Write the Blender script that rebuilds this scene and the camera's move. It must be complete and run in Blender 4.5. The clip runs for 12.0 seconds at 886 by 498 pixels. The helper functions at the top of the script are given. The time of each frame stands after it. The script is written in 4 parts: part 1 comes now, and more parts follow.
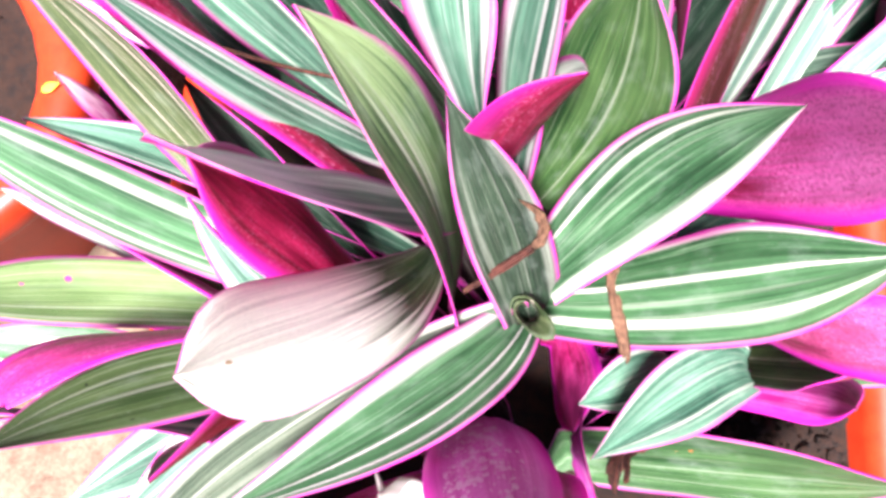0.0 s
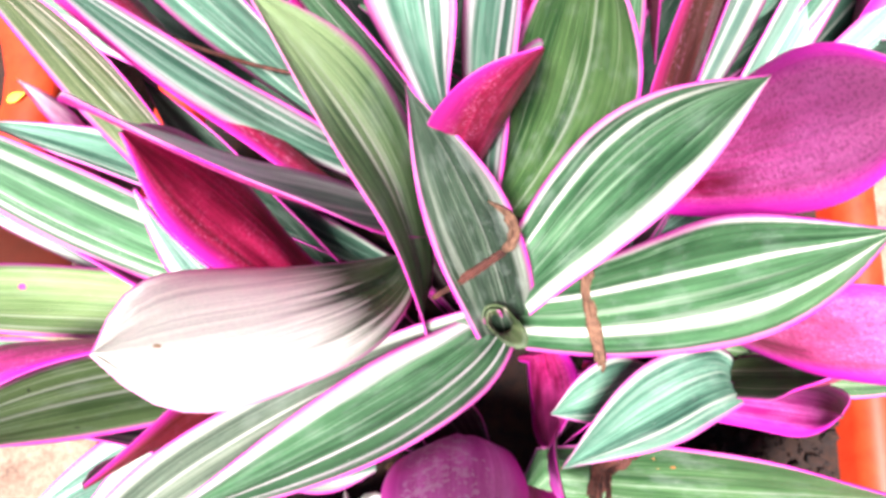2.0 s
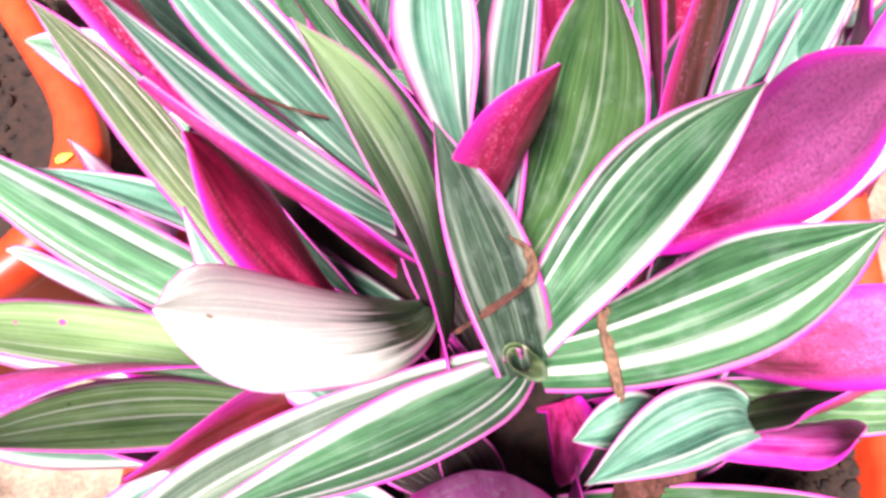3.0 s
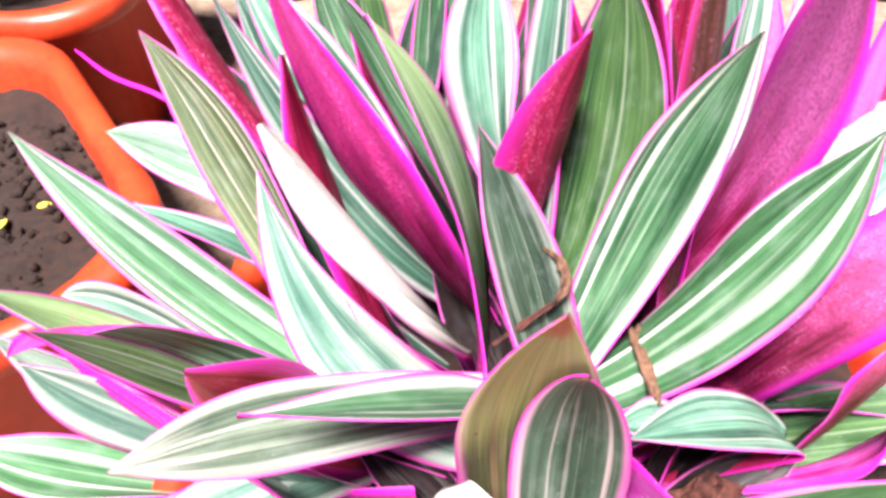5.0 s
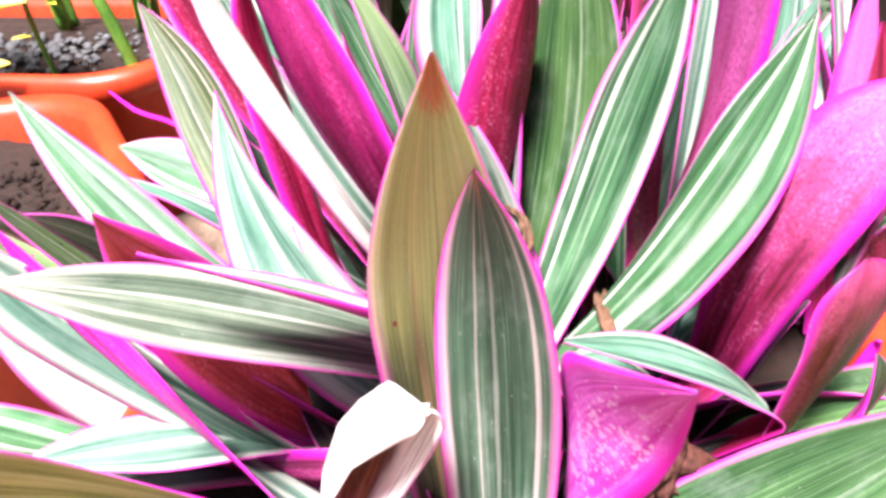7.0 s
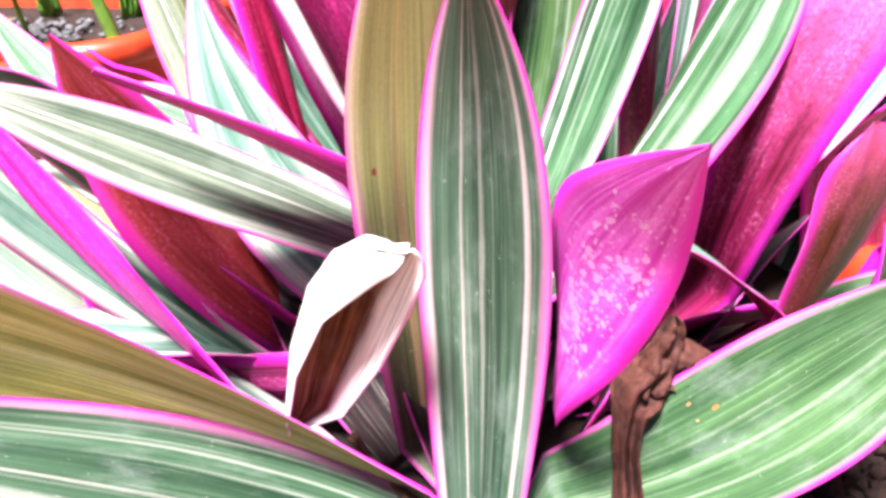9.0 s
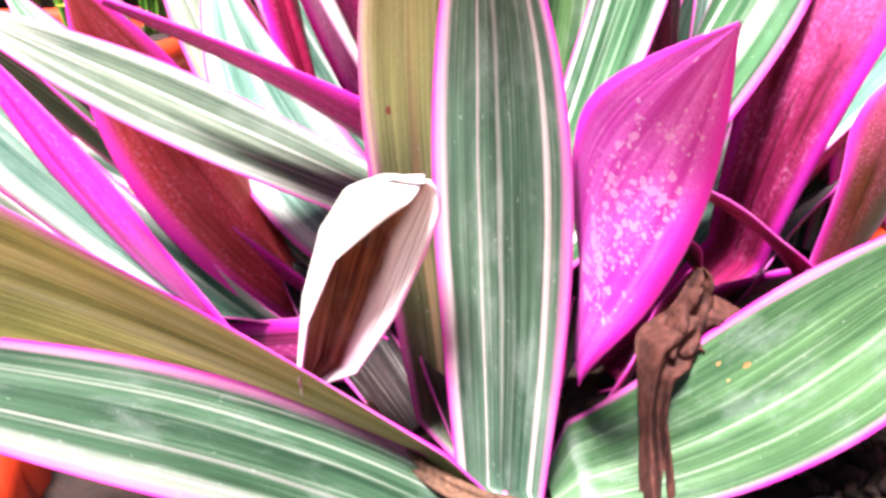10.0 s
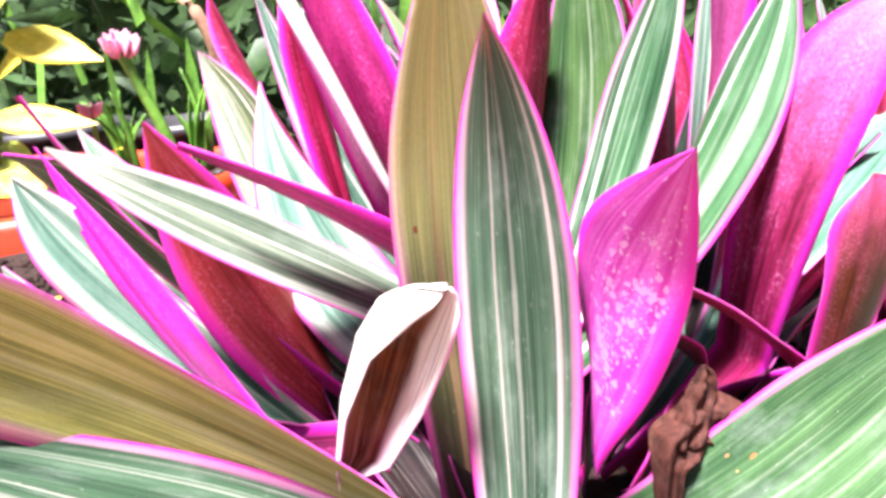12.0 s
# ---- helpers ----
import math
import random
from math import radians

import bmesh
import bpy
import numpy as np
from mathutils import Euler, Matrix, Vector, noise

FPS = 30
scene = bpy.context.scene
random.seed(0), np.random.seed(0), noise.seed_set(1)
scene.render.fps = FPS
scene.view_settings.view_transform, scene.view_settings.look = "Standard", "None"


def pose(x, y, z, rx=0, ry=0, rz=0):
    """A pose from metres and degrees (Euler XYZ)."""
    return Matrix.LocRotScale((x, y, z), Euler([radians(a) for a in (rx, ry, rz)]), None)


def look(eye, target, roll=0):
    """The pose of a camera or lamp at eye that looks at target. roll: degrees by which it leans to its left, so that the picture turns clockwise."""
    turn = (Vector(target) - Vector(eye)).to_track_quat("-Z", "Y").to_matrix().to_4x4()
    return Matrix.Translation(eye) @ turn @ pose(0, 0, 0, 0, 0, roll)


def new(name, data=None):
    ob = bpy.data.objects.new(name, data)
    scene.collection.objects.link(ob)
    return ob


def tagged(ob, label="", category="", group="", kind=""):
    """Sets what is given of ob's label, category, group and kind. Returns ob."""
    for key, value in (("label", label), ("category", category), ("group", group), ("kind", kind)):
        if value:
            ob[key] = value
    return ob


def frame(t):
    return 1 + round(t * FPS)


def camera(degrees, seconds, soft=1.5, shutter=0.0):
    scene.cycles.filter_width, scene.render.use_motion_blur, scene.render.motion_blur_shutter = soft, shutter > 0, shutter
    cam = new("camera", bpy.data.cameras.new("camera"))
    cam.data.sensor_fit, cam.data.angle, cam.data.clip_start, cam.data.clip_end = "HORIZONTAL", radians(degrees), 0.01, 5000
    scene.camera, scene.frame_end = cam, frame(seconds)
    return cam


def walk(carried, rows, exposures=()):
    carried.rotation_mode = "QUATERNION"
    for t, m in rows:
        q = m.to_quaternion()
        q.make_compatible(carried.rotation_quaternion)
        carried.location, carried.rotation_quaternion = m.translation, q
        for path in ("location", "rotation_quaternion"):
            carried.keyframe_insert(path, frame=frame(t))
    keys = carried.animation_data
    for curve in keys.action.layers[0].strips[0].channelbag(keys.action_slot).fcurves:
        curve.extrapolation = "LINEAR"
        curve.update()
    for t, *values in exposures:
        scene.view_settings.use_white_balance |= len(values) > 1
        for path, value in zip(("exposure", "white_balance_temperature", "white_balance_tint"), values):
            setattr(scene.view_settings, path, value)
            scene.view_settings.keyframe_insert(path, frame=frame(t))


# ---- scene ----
cam = camera(59.3, 12.0, soft=3.4)
PATH = [
    (0, (0.0200, 0.0882, 0.5600), (-0.0950, 0.5469, -1.3833), -11.05),
    (0.5, (0.0220, 0.0850, 0.5596), (-0.1100, 0.5561, -1.3796), -12.78),
    (1, (0.0260, 0.0856, 0.5574), (-0.0880, 0.5691, -1.3799), -10.60),
    (1.5, (0.0340, 0.0853, 0.5514), (-0.0830, 0.5835, -1.3821), -10.69),
    (2, (0.0350, 0.0740, 0.5415), (-0.0820, 0.6416, -1.3727), -8.92),
    (2.5, (0.0350, 0.0521, 0.5441), (-0.0980, 0.7622, -1.3208), -7.63),
    (3, (0.0310, 0.0300, 0.5457), (-0.1190, 0.8770, -1.2598), -7.43),
    (3.2, (0.0290, 0.0215, 0.5445), (-0.1160, 0.9282, -1.2323), -6.38),
    (4.8, (0.0160, -0.0851, 0.5048), (-0.1310, 1.2680, -0.9607), -3.07),
    (5, (0.0180, -0.0918, 0.4970), (-0.1580, 1.3083, -0.9202), -3.88),
    (5.5, (0.0350, -0.1057, 0.4703), (-0.1970, 1.3793, -0.8492), -5.01),
    (6, (0.0530, -0.1228, 0.4525), (-0.1970, 1.4462, -0.7624), -4.78),
    (6.5, (0.0640, -0.1406, 0.4215), (-0.2510, 1.4832, -0.7027), -4.85),
    (7, (0.0720, -0.1501, 0.4010), (-0.2709, 1.5118, -0.6575), -4.17),
    (7.2, (0.0720, -0.1535, 0.3946), (-0.2870, 1.5278, -0.6273), -4.13),
    (8.8, (0.0680, -0.1662, 0.3349), (-0.2059, 1.5683, -0.6225), -2.04),
    (9, (0.0710, -0.1688, 0.3273), (-0.2320, 1.5673, -0.6183), -2.13),
    (9.5, (0.0720, -0.1699, 0.3030), (-0.2801, 1.5702, -0.6181), -2.75),
    (10, (0.0720, -0.1749, 0.2938), (-0.2860, 1.5950, -0.5659), -3.03),
    (10.5, (0.0740, -0.1882, 0.2987), (-0.3219, 1.6293, -0.4362), -3.57),
    (11, (0.0760, -0.1967, 0.2923), (-0.3448, 1.6383, -0.3828), -4.09),
    (11.5, (0.0800, -0.2053, 0.2952), (-0.3699, 1.6465, -0.3120), -4.73),
    (12, (0.0830, -0.2093, 0.3001), (-0.3610, 1.6602, -0.2547), -4.96),
]
walk(cam, [(t, look(eye, target, roll)) for t, eye, target, roll in PATH], exposures=((0.0, 2.05, 6250, 20), (5.0, 2.02, 6250, 18), (7.2, 2.12, 6250, 18), (8.8, 2.22, 6250, 21), (12.0, 2.34, 6250, 21)))


# ---- light ----
world = bpy.data.worlds.new("garden_sky")
scene.world = world
world.use_nodes = True
TO_SUN = Vector((-0.10, -0.36, 0.92)).normalized()
SUN_UP, SUN_TURN = math.asin(TO_SUN.z), math.atan2(TO_SUN.x, TO_SUN.y)
sky = world.node_tree.nodes.new("ShaderNodeTexSky")
sky.sky_type, sky.sun_disc, sky.sun_elevation, sky.sun_rotation = "NISHITA", False, SUN_UP, SUN_TURN
world.node_tree.links.new(sky.outputs[0], world.node_tree.nodes["Background"].inputs[0])
world.node_tree.nodes["Background"].inputs[1].default_value = 0.030
sun = new("sun", bpy.data.lights.new("sun", "SUN"))
sun.data.energy, sun.data.angle, sun.data.color = 6.9, radians(14), (1.0, 0.97, 0.94)
sun.matrix_world = look(TO_SUN * 4, (0, 0, 0))


# ---- materials ----
class Nodes:
    """A small node graph writer."""

    def __init__(self, name):
        self.mat = bpy.data.materials.new(name)
        self.mat.use_nodes = True
        self.tree = self.mat.node_tree
        self.tree.nodes.clear()

    def add(self, kind, *ins, **props):
        n = self.tree.nodes.new(kind)
        for k, v in props.items():
            setattr(n, k, v)
        for i, v in enumerate(ins):
            self.put(n.inputs[i], v)
        return n

    def put(self, socket, v):
        if v is None:
            return
        if isinstance(v, bpy.types.NodeSocket):
            self.tree.links.new(v, socket)
        else:
            socket.default_value = v

    def math(self, op, a, b=None, c=None):
        return self.add("ShaderNodeMath", a, b, c, operation=op).outputs[0]

    def mix(self, fac, a, b, mode="MIX"):
        n = self.add("ShaderNodeMix", data_type="RGBA", blend_type=mode)
        for sock, v in ((n.inputs[0], fac), (n.inputs[6], a), (n.inputs[7], b)):
            self.put(sock, (*v, 1) if isinstance(v, tuple) and len(v) == 3 else v)
        return n.outputs[2]

    def noise(self, vec, scale, detail=3.0, rough=0.55):
        n = self.add("ShaderNodeTexNoise")
        self.put(n.inputs["Vector"], vec)
        n.inputs["Scale"].default_value, n.inputs["Detail"].default_value, n.inputs["Roughness"].default_value = scale, detail, rough
        return n.outputs[0]

    def ramp(self, fac, *stops, smooth=False):
        n = self.add("ShaderNodeValToRGB", fac)
        n.color_ramp.interpolation = "EASE" if smooth else "LINEAR"
        el = n.color_ramp.elements
        while len(el) < len(stops):
            el.new(0.5)
        for e, (p, v) in zip(el, stops):
            e.position = p
            e.color = (v, v, v, 1) if not isinstance(v, tuple) else (*v, 1)
        return n.outputs[0]

    def surface(self, color, rough=0.5, bump=None, strength=0.3, distance=0.001, metal=0.0, glow=0.0, spec=0.5):
        p = self.add("ShaderNodeBsdfPrincipled")
        self.put(p.inputs["Base Color"], (*color, 1) if isinstance(color, tuple) else color)
        self.put(p.inputs["Roughness"], rough)
        p.inputs["Metallic"].default_value = metal
        p.inputs["Specular IOR Level"].default_value = spec
        if bump is not None:
            b = self.add("ShaderNodeBump")
            b.inputs["Strength"].default_value, b.inputs["Distance"].default_value = strength, distance
            self.put(b.inputs["Height"], bump)
            self.tree.links.new(b.outputs[0], p.inputs["Normal"])
        shader = p.outputs[0]
        if glow:
            t = self.add("ShaderNodeBsdfTranslucent", (*color, 1) if isinstance(color, tuple) else color)
            shader = self.add("ShaderNodeMixShader", glow, shader, t.outputs[0]).outputs[0]
        out = self.add("ShaderNodeOutputMaterial")
        self.tree.links.new(shader, out.inputs[0])
        return self.mat


CREAM, BLUSH, MAGENTA = (0.80, 0.80, 0.68), (0.60, 0.13, 0.38), (0.56, 0.022, 0.32)


def leaf_top(name, dark, light, bands=(), streak=0.35, cream=CREAM, edge=0.030, tip=None, tip_from=0.75, rosy=0.12, spots=(), firm=0.62, tip_most=0.85, dusty=0.28):
    """The striped upper face: bands are (middle across, half width), 0 and 1 being the two margins."""
    g = Nodes(name)
    uv = g.add("ShaderNodeUVMap").outputs[0]
    sep = g.add("ShaderNodeSeparateXYZ", uv)
    rnd = g.add("ShaderNodeObjectInfo").outputs["Random"]
    shift = g.math("MULTIPLY", rnd, 37.0)
    v = sep.outputs[1]

    def lines(across, along, detail=2.0, rough=0.55, lift=0.0):
        vec = g.add("ShaderNodeCombineXYZ", g.math("MULTIPLY", u, across), g.math("MULTIPLY", v, along), g.math("ADD", shift, lift)).outputs[0]
        return g.noise(vec, 1.0, detail, rough)

    u = sep.outputs[0]
    wander = lines(1.6, 1.7, 2.0)
    u = g.math("ADD", u, g.math("MULTIPLY_ADD", wander, 0.07, -0.035))
    broad, middle, fine, hair = lines(6.0, 0.7), lines(21.0, 1.1, 2.0, 0.5, 5.0), lines(64.0, 1.8, 2.0, 0.6, 9.0), lines(150.0, 3.5, 1.0, 0.5, 13.0)
    patch, fade = lines(3.2, 4.2, 4.0, 0.6, 17.0), lines(7.0, 3.0, 2.0, 0.5, 21.0)
    # the green itself: broad soft lanes, finer ones within, and cloudy patches
    k = g.math("MULTIPLY_ADD", broad, 0.42, g.math("MULTIPLY_ADD", middle, 0.30, g.math("MULTIPLY", fine, 0.28)))
    k = g.math("MULTIPLY_ADD", g.math("SUBTRACT", patch, 0.5), 0.35, k)
    green = g.mix(g.ramp(k, (0.38, 0.0), (0.63, 1.0)), dark, light)
    # thin broken streaks
    mask = g.math("MULTIPLY", g.ramp(middle, (0.58, 0.0), (0.70, 1.0)), g.ramp(fade, (0.38, 0.15), (0.62, streak * 0.75)))
    mask = g.math("MAXIMUM", mask, g.math("MULTIPLY", g.ramp(fine, (0.60, 0.0), (0.70, 1.0)), g.ramp(patch, (0.40, 0.1 * streak), (0.60, streak * 0.7))))
    # the white bands, each one a sheaf of fine lines
    for mid, half in bands:
        d = g.math("ABSOLUTE", g.math("SUBTRACT", u, mid))
        d = g.math("MULTIPLY_ADD", g.math("SUBTRACT", fine, 0.5), half * 1.2 + 0.012, d)
        d = g.math("MULTIPLY_ADD", g.math("SUBTRACT", fade, 0.5), half * 0.9, d)
        inside = g.ramp(g.math("DIVIDE", d, half * 1.35), (0.45, firm), (0.95, 0.0))
        mask = g.math("MAXIMUM", mask, g.math("MULTIPLY", inside, g.ramp(fine, (0.34, 0.62), (0.56, 1.0))))
    col = g.mix(mask, green, cream)
    rim = g.math("ABSOLUTE", g.math("MULTIPLY_ADD", sep.outputs[0], 2.0, -1.0))
    soft = g.ramp(g.math("MULTIPLY_ADD", fade, 0.12, rim), (max(0.5, 1.03 - rosy * 1.7), 0.0), (1.05, 1.0))
    col = g.mix(g.math("MULTIPLY", soft, 0.75), col, BLUSH)
    if tip:
        k = g.ramp(g.math("MULTIPLY_ADD", g.math("SUBTRACT", middle, 0.5), 0.5, v), (tip_from, 0.0), (min(tip_from + 0.22, 1.0), 1.0))
        col = g.mix(g.math("MULTIPLY", k, tip_most), col, tip)
    if edge:
        k = g.ramp(rim, (1.0 - edge * 2.2, 0.0), (1.0 - edge * 0.6, 1.0))
        k = g.math("MULTIPLY", k, g.ramp(lines(2.0, 4.0, 2.0, 0.5, 27.0), (0.34, 0.45), (0.60, 1.0)))
        col = g.mix(k, col, MAGENTA)
    for su, sv, ru, rv, tone in spots:
        du = g.math("DIVIDE", g.math("SUBTRACT", sep.outputs[0], su), ru)
        dv = g.math("DIVIDE", g.math("SUBTRACT", v, sv), rv)
        d = g.math("ADD", g.math("MULTIPLY", du, du), g.math("MULTIPLY", dv, dv))
        d = g.math("MULTIPLY_ADD", g.noise(uv, 60.0, 2.0), 0.9, d)
        col = g.mix(g.ramp(d, (0.75, 1.0), (1.25, 0.0)), col, tone)
    # cell grain and a film of dust in blotches
    grain = lines(70.0, 190.0, 3.0, 0.7, 31.0)
    tone = g.math("MULTIPLY_ADD", fine, 0.85, g.math("MULTIPLY_ADD", hair, 0.50, g.math("MULTIPLY_ADD", grain, 0.50, 0.075)))
    col = g.mix(1.0, col, g.add("ShaderNodeCombineColor", tone, tone, tone).outputs[0], "MULTIPLY")
    film = lines(4.5, 7.0, 5.0, 0.65, 37.0)
    dust = g.math("MULTIPLY", g.ramp(film, (0.52, 0.0), (0.72, 1.0)), g.math("MULTIPLY_ADD", grain, 0.8, 0.1))
    col = g.mix(g.math("MULTIPLY", dust, dusty), col, (0.40, 0.46, 0.40))
    fleck = g.math("MULTIPLY", g.ramp(lines(60.0, 75.0, 1.0, 0.5, 41.0), (0.76, 0.0), (0.80, 1.0)), 0.35)
    col = g.mix(fleck, col, (0.60, 0.62, 0.52))
    bump = g.math("MULTIPLY_ADD", middle, 0.5, g.math("MULTIPLY_ADD", fine, 0.4, g.math("MULTIPLY_ADD", grain, 0.25, g.math("MULTIPLY", hair, 0.2))))
    return g.surface(col, g.math("MULTIPLY_ADD", film, 0.3, 0.32), bump, 0.35, 0.0012, glow=0.15, spec=0.34)


def leaf_under(name, dark, light, speck=0.0, rim_tone=(0.86, 0.02, 0.54), pale=None, pale_most=0.62, pale_from=0.25):
    """The purple lower face."""
    g = Nodes(name)
    uv = g.add("ShaderNodeUVMap").outputs[0]
    sep = g.add("ShaderNodeSeparateXYZ", uv)
    rnd = g.add("ShaderNodeObjectInfo").outputs["Random"]
    fine = g.add("ShaderNodeCombineXYZ", g.math("MULTIPLY", sep.outputs[0], 26.0), g.math("MULTIPLY", sep.outputs[1], 0.9), g.math("MULTIPLY", rnd, 31.0)).outputs[0]
    n1, n2 = g.noise(fine, 1.0, 3.0), g.noise(uv, 4.0, 5.0)
    col = g.mix(g.ramp(g.math("MULTIPLY_ADD", n2, 0.5, g.math("MULTIPLY", n1, 0.5)), (0.40, 0.0), (0.60, 1.0)), dark, light)
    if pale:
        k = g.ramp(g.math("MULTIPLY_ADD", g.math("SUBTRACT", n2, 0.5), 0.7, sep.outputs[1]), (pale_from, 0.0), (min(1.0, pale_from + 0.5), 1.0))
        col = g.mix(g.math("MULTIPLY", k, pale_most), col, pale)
    grain = g.noise(g.add("ShaderNodeCombineXYZ", g.math("MULTIPLY", sep.outputs[0], 40.0), g.math("MULTIPLY", sep.outputs[1], 110.0), g.math("MULTIPLY", rnd, 17.0)).outputs[0], 1.0, 4.0, 0.7)
    col = g.mix(g.ramp(grain, (0.36, 0.55), (0.50, 0.0)), col, dark)
    col = g.mix(g.math("MULTIPLY", g.ramp(grain, (0.55, 0.0), (0.68, 0.55)), g.ramp(n2, (0.42, 0.0), (0.58, 1.0))), col, (0.90, 0.38, 0.66))
    rim = g.math("ABSOLUTE", g.math("MULTIPLY_ADD", sep.outputs[0], 2.0, -1.0))
    col = g.mix(g.ramp(g.math("MULTIPLY_ADD", n1, 0.16, rim), (0.76, 0.0), (1.02, 0.9)), col, rim_tone)
    if speck:
        # dried droplets: rounded pale spots of many sizes, in clusters along the middle
        flat = g.add("ShaderNodeCombineXYZ", g.math("MULTIPLY", sep.outputs[0], 0.36), sep.outputs[1], 0.0).outputs[0]
        warp = g.add("ShaderNodeVectorMath", flat, g.add("ShaderNodeVectorMath", g.add("ShaderNodeTexNoise", flat, None, 40.0).outputs[1], (0.02, 0.02, 0.0), operation="MULTIPLY").outputs[0], operation="ADD").outputs[0]
        along = g.ramp(sep.outputs[1], (0.10, 0.2), (0.30, 1.0), (0.70, 0.95), (0.98, 0.3))
        across = g.ramp(g.math("ABSOLUTE", g.math("MULTIPLY_ADD", sep.outputs[0], 2.0, -0.85)), (0.30, 1.0), (0.85, 0.0))
        thick = g.math("MULTIPLY", g.math("MULTIPLY", along, across), g.ramp(g.noise(flat, 9.0, 3.0), (0.36, 0.35), (0.60, 1.0)))
        k = None
        for scale, most in ((40.0, 0.92), (85.0, 0.75)):
            cell = g.add("ShaderNodeTexVoronoi")
            g.put(cell.inputs["Vector"], warp)
            cell.inputs["Scale"].default_value = scale
            size = g.math("MULTIPLY", g.add("ShaderNodeSeparateColor", cell.outputs["Color"]).outputs[0], g.math("MULTIPLY", thick, most))
            one = g.ramp(g.math("SUBTRACT", size, cell.outputs["Distance"]), (0.0, 0.0), (0.06, 0.75), (0.16, 0.5))
            k = one if k is None else g.math("MAXIMUM", k, one)
        col = g.mix(g.math("MULTIPLY", k, speck), col, (0.96, 0.66, 0.90))
    return g.surface(col, 0.45, n1, 0.3, 0.0012, glow=0.30, spec=0.35)


def plain(name, a, b, scale, rough=0.8, bump=0.5, distance=0.002, detail=6.0, glow=0.0, spec=0.4):
    """Two tones mixed by noise in the thing's own space, with relief."""
    g = Nodes(name)
    co = g.add("ShaderNodeTexCoord").outputs["Object"]
    n, m = g.noise(co, scale, detail, 0.65), g.noise(co, scale * 7.3, 4.0, 0.7)
    k = g.math("MULTIPLY_ADD", m, 0.4, g.math("MULTIPLY", n, 0.6))
    return g.surface(g.mix(g.ramp(k, (0.36, 0.0), (0.62, 1.0)), a, b), rough, k, bump, distance, glow=glow, spec=spec)


def fibrous(name, a, b):
    """Dead leaf tissue: long upright fibres, blotches and fine wrinkles."""
    g = Nodes(name)
    co = g.add("ShaderNodeTexCoord").outputs["Object"]
    long = g.add("ShaderNodeVectorMath", co, (1.0, 1.0, 0.16), operation="MULTIPLY").outputs[0]
    n, m, w = g.noise(long, 420.0, 3.0, 0.6), g.noise(co, 90.0, 4.0, 0.65), g.noise(long, 1300.0, 2.0, 0.6)
    k = g.math("MULTIPLY_ADD", n, 0.45, g.math("MULTIPLY_ADD", m, 0.40, g.math("MULTIPLY", w, 0.15)))
    return g.surface(g.mix(g.ramp(k, (0.36, 0.0), (0.64, 1.0)), a, b), 0.8, k, 0.9, 0.003, glow=0.08, spec=0.25)


PURPLE = leaf_under("purple_underside", (0.17, 0.005, 0.045), (0.60, 0.034, 0.28))
CRIMSON = leaf_under("crimson_underside", (0.16, 0.005, 0.020), (0.60, 0.020, 0.11), rim_tone=(0.62, 0.016, 0.32))
SPECKLED = leaf_under("speckled_underside", (0.64, 0.045, 0.44), (0.90, 0.19, 0.74), speck=0.85)
BRIGHT = leaf_under("bright_pink_underside", (0.36, 0.014, 0.17), (0.74, 0.12, 0.46))
# the paler pink towards the tip also paints in light falling on the outer part
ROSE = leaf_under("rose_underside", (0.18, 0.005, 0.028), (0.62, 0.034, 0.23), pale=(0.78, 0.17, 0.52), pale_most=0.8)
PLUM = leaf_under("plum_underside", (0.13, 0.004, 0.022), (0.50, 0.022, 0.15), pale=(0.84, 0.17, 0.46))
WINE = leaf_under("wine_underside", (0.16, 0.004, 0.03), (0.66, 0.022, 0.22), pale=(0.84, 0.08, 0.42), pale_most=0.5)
HOT = leaf_under("hot_pink_underside", (0.55, 0.008, 0.25), (0.92, 0.04, 0.62))
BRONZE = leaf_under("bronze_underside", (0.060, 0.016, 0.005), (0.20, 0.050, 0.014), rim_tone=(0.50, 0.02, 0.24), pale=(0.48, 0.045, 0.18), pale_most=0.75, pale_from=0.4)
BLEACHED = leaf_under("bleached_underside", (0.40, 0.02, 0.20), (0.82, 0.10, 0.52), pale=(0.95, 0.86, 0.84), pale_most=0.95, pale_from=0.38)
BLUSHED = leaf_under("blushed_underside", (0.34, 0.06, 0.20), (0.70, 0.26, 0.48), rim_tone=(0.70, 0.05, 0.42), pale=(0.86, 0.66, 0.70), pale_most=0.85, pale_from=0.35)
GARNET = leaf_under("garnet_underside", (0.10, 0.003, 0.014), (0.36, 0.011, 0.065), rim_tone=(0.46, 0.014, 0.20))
RUSSET = leaf_under("russet_underside", (0.28, 0.026, 0.024), (0.62, 0.065, 0.085), rim_tone=(0.80, 0.03, 0.44))
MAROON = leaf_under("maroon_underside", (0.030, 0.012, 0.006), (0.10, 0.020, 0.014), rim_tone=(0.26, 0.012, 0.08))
IVORY = leaf_under("ivory_underside", (0.70, 0.66, 0.56), (0.90, 0.88, 0.82), rim_tone=(0.92, 0.90, 0.84))
GREEN_D, GREEN_L = (0.011, 0.042, 0.016), (0.066, 0.165, 0.072)
TEAL_D, TEAL_L = (0.015, 0.055, 0.034), (0.105, 0.23, 0.15)
OLIVE_D, OLIVE_L = (0.10, 0.14, 0.035), (0.30, 0.33, 0.13)
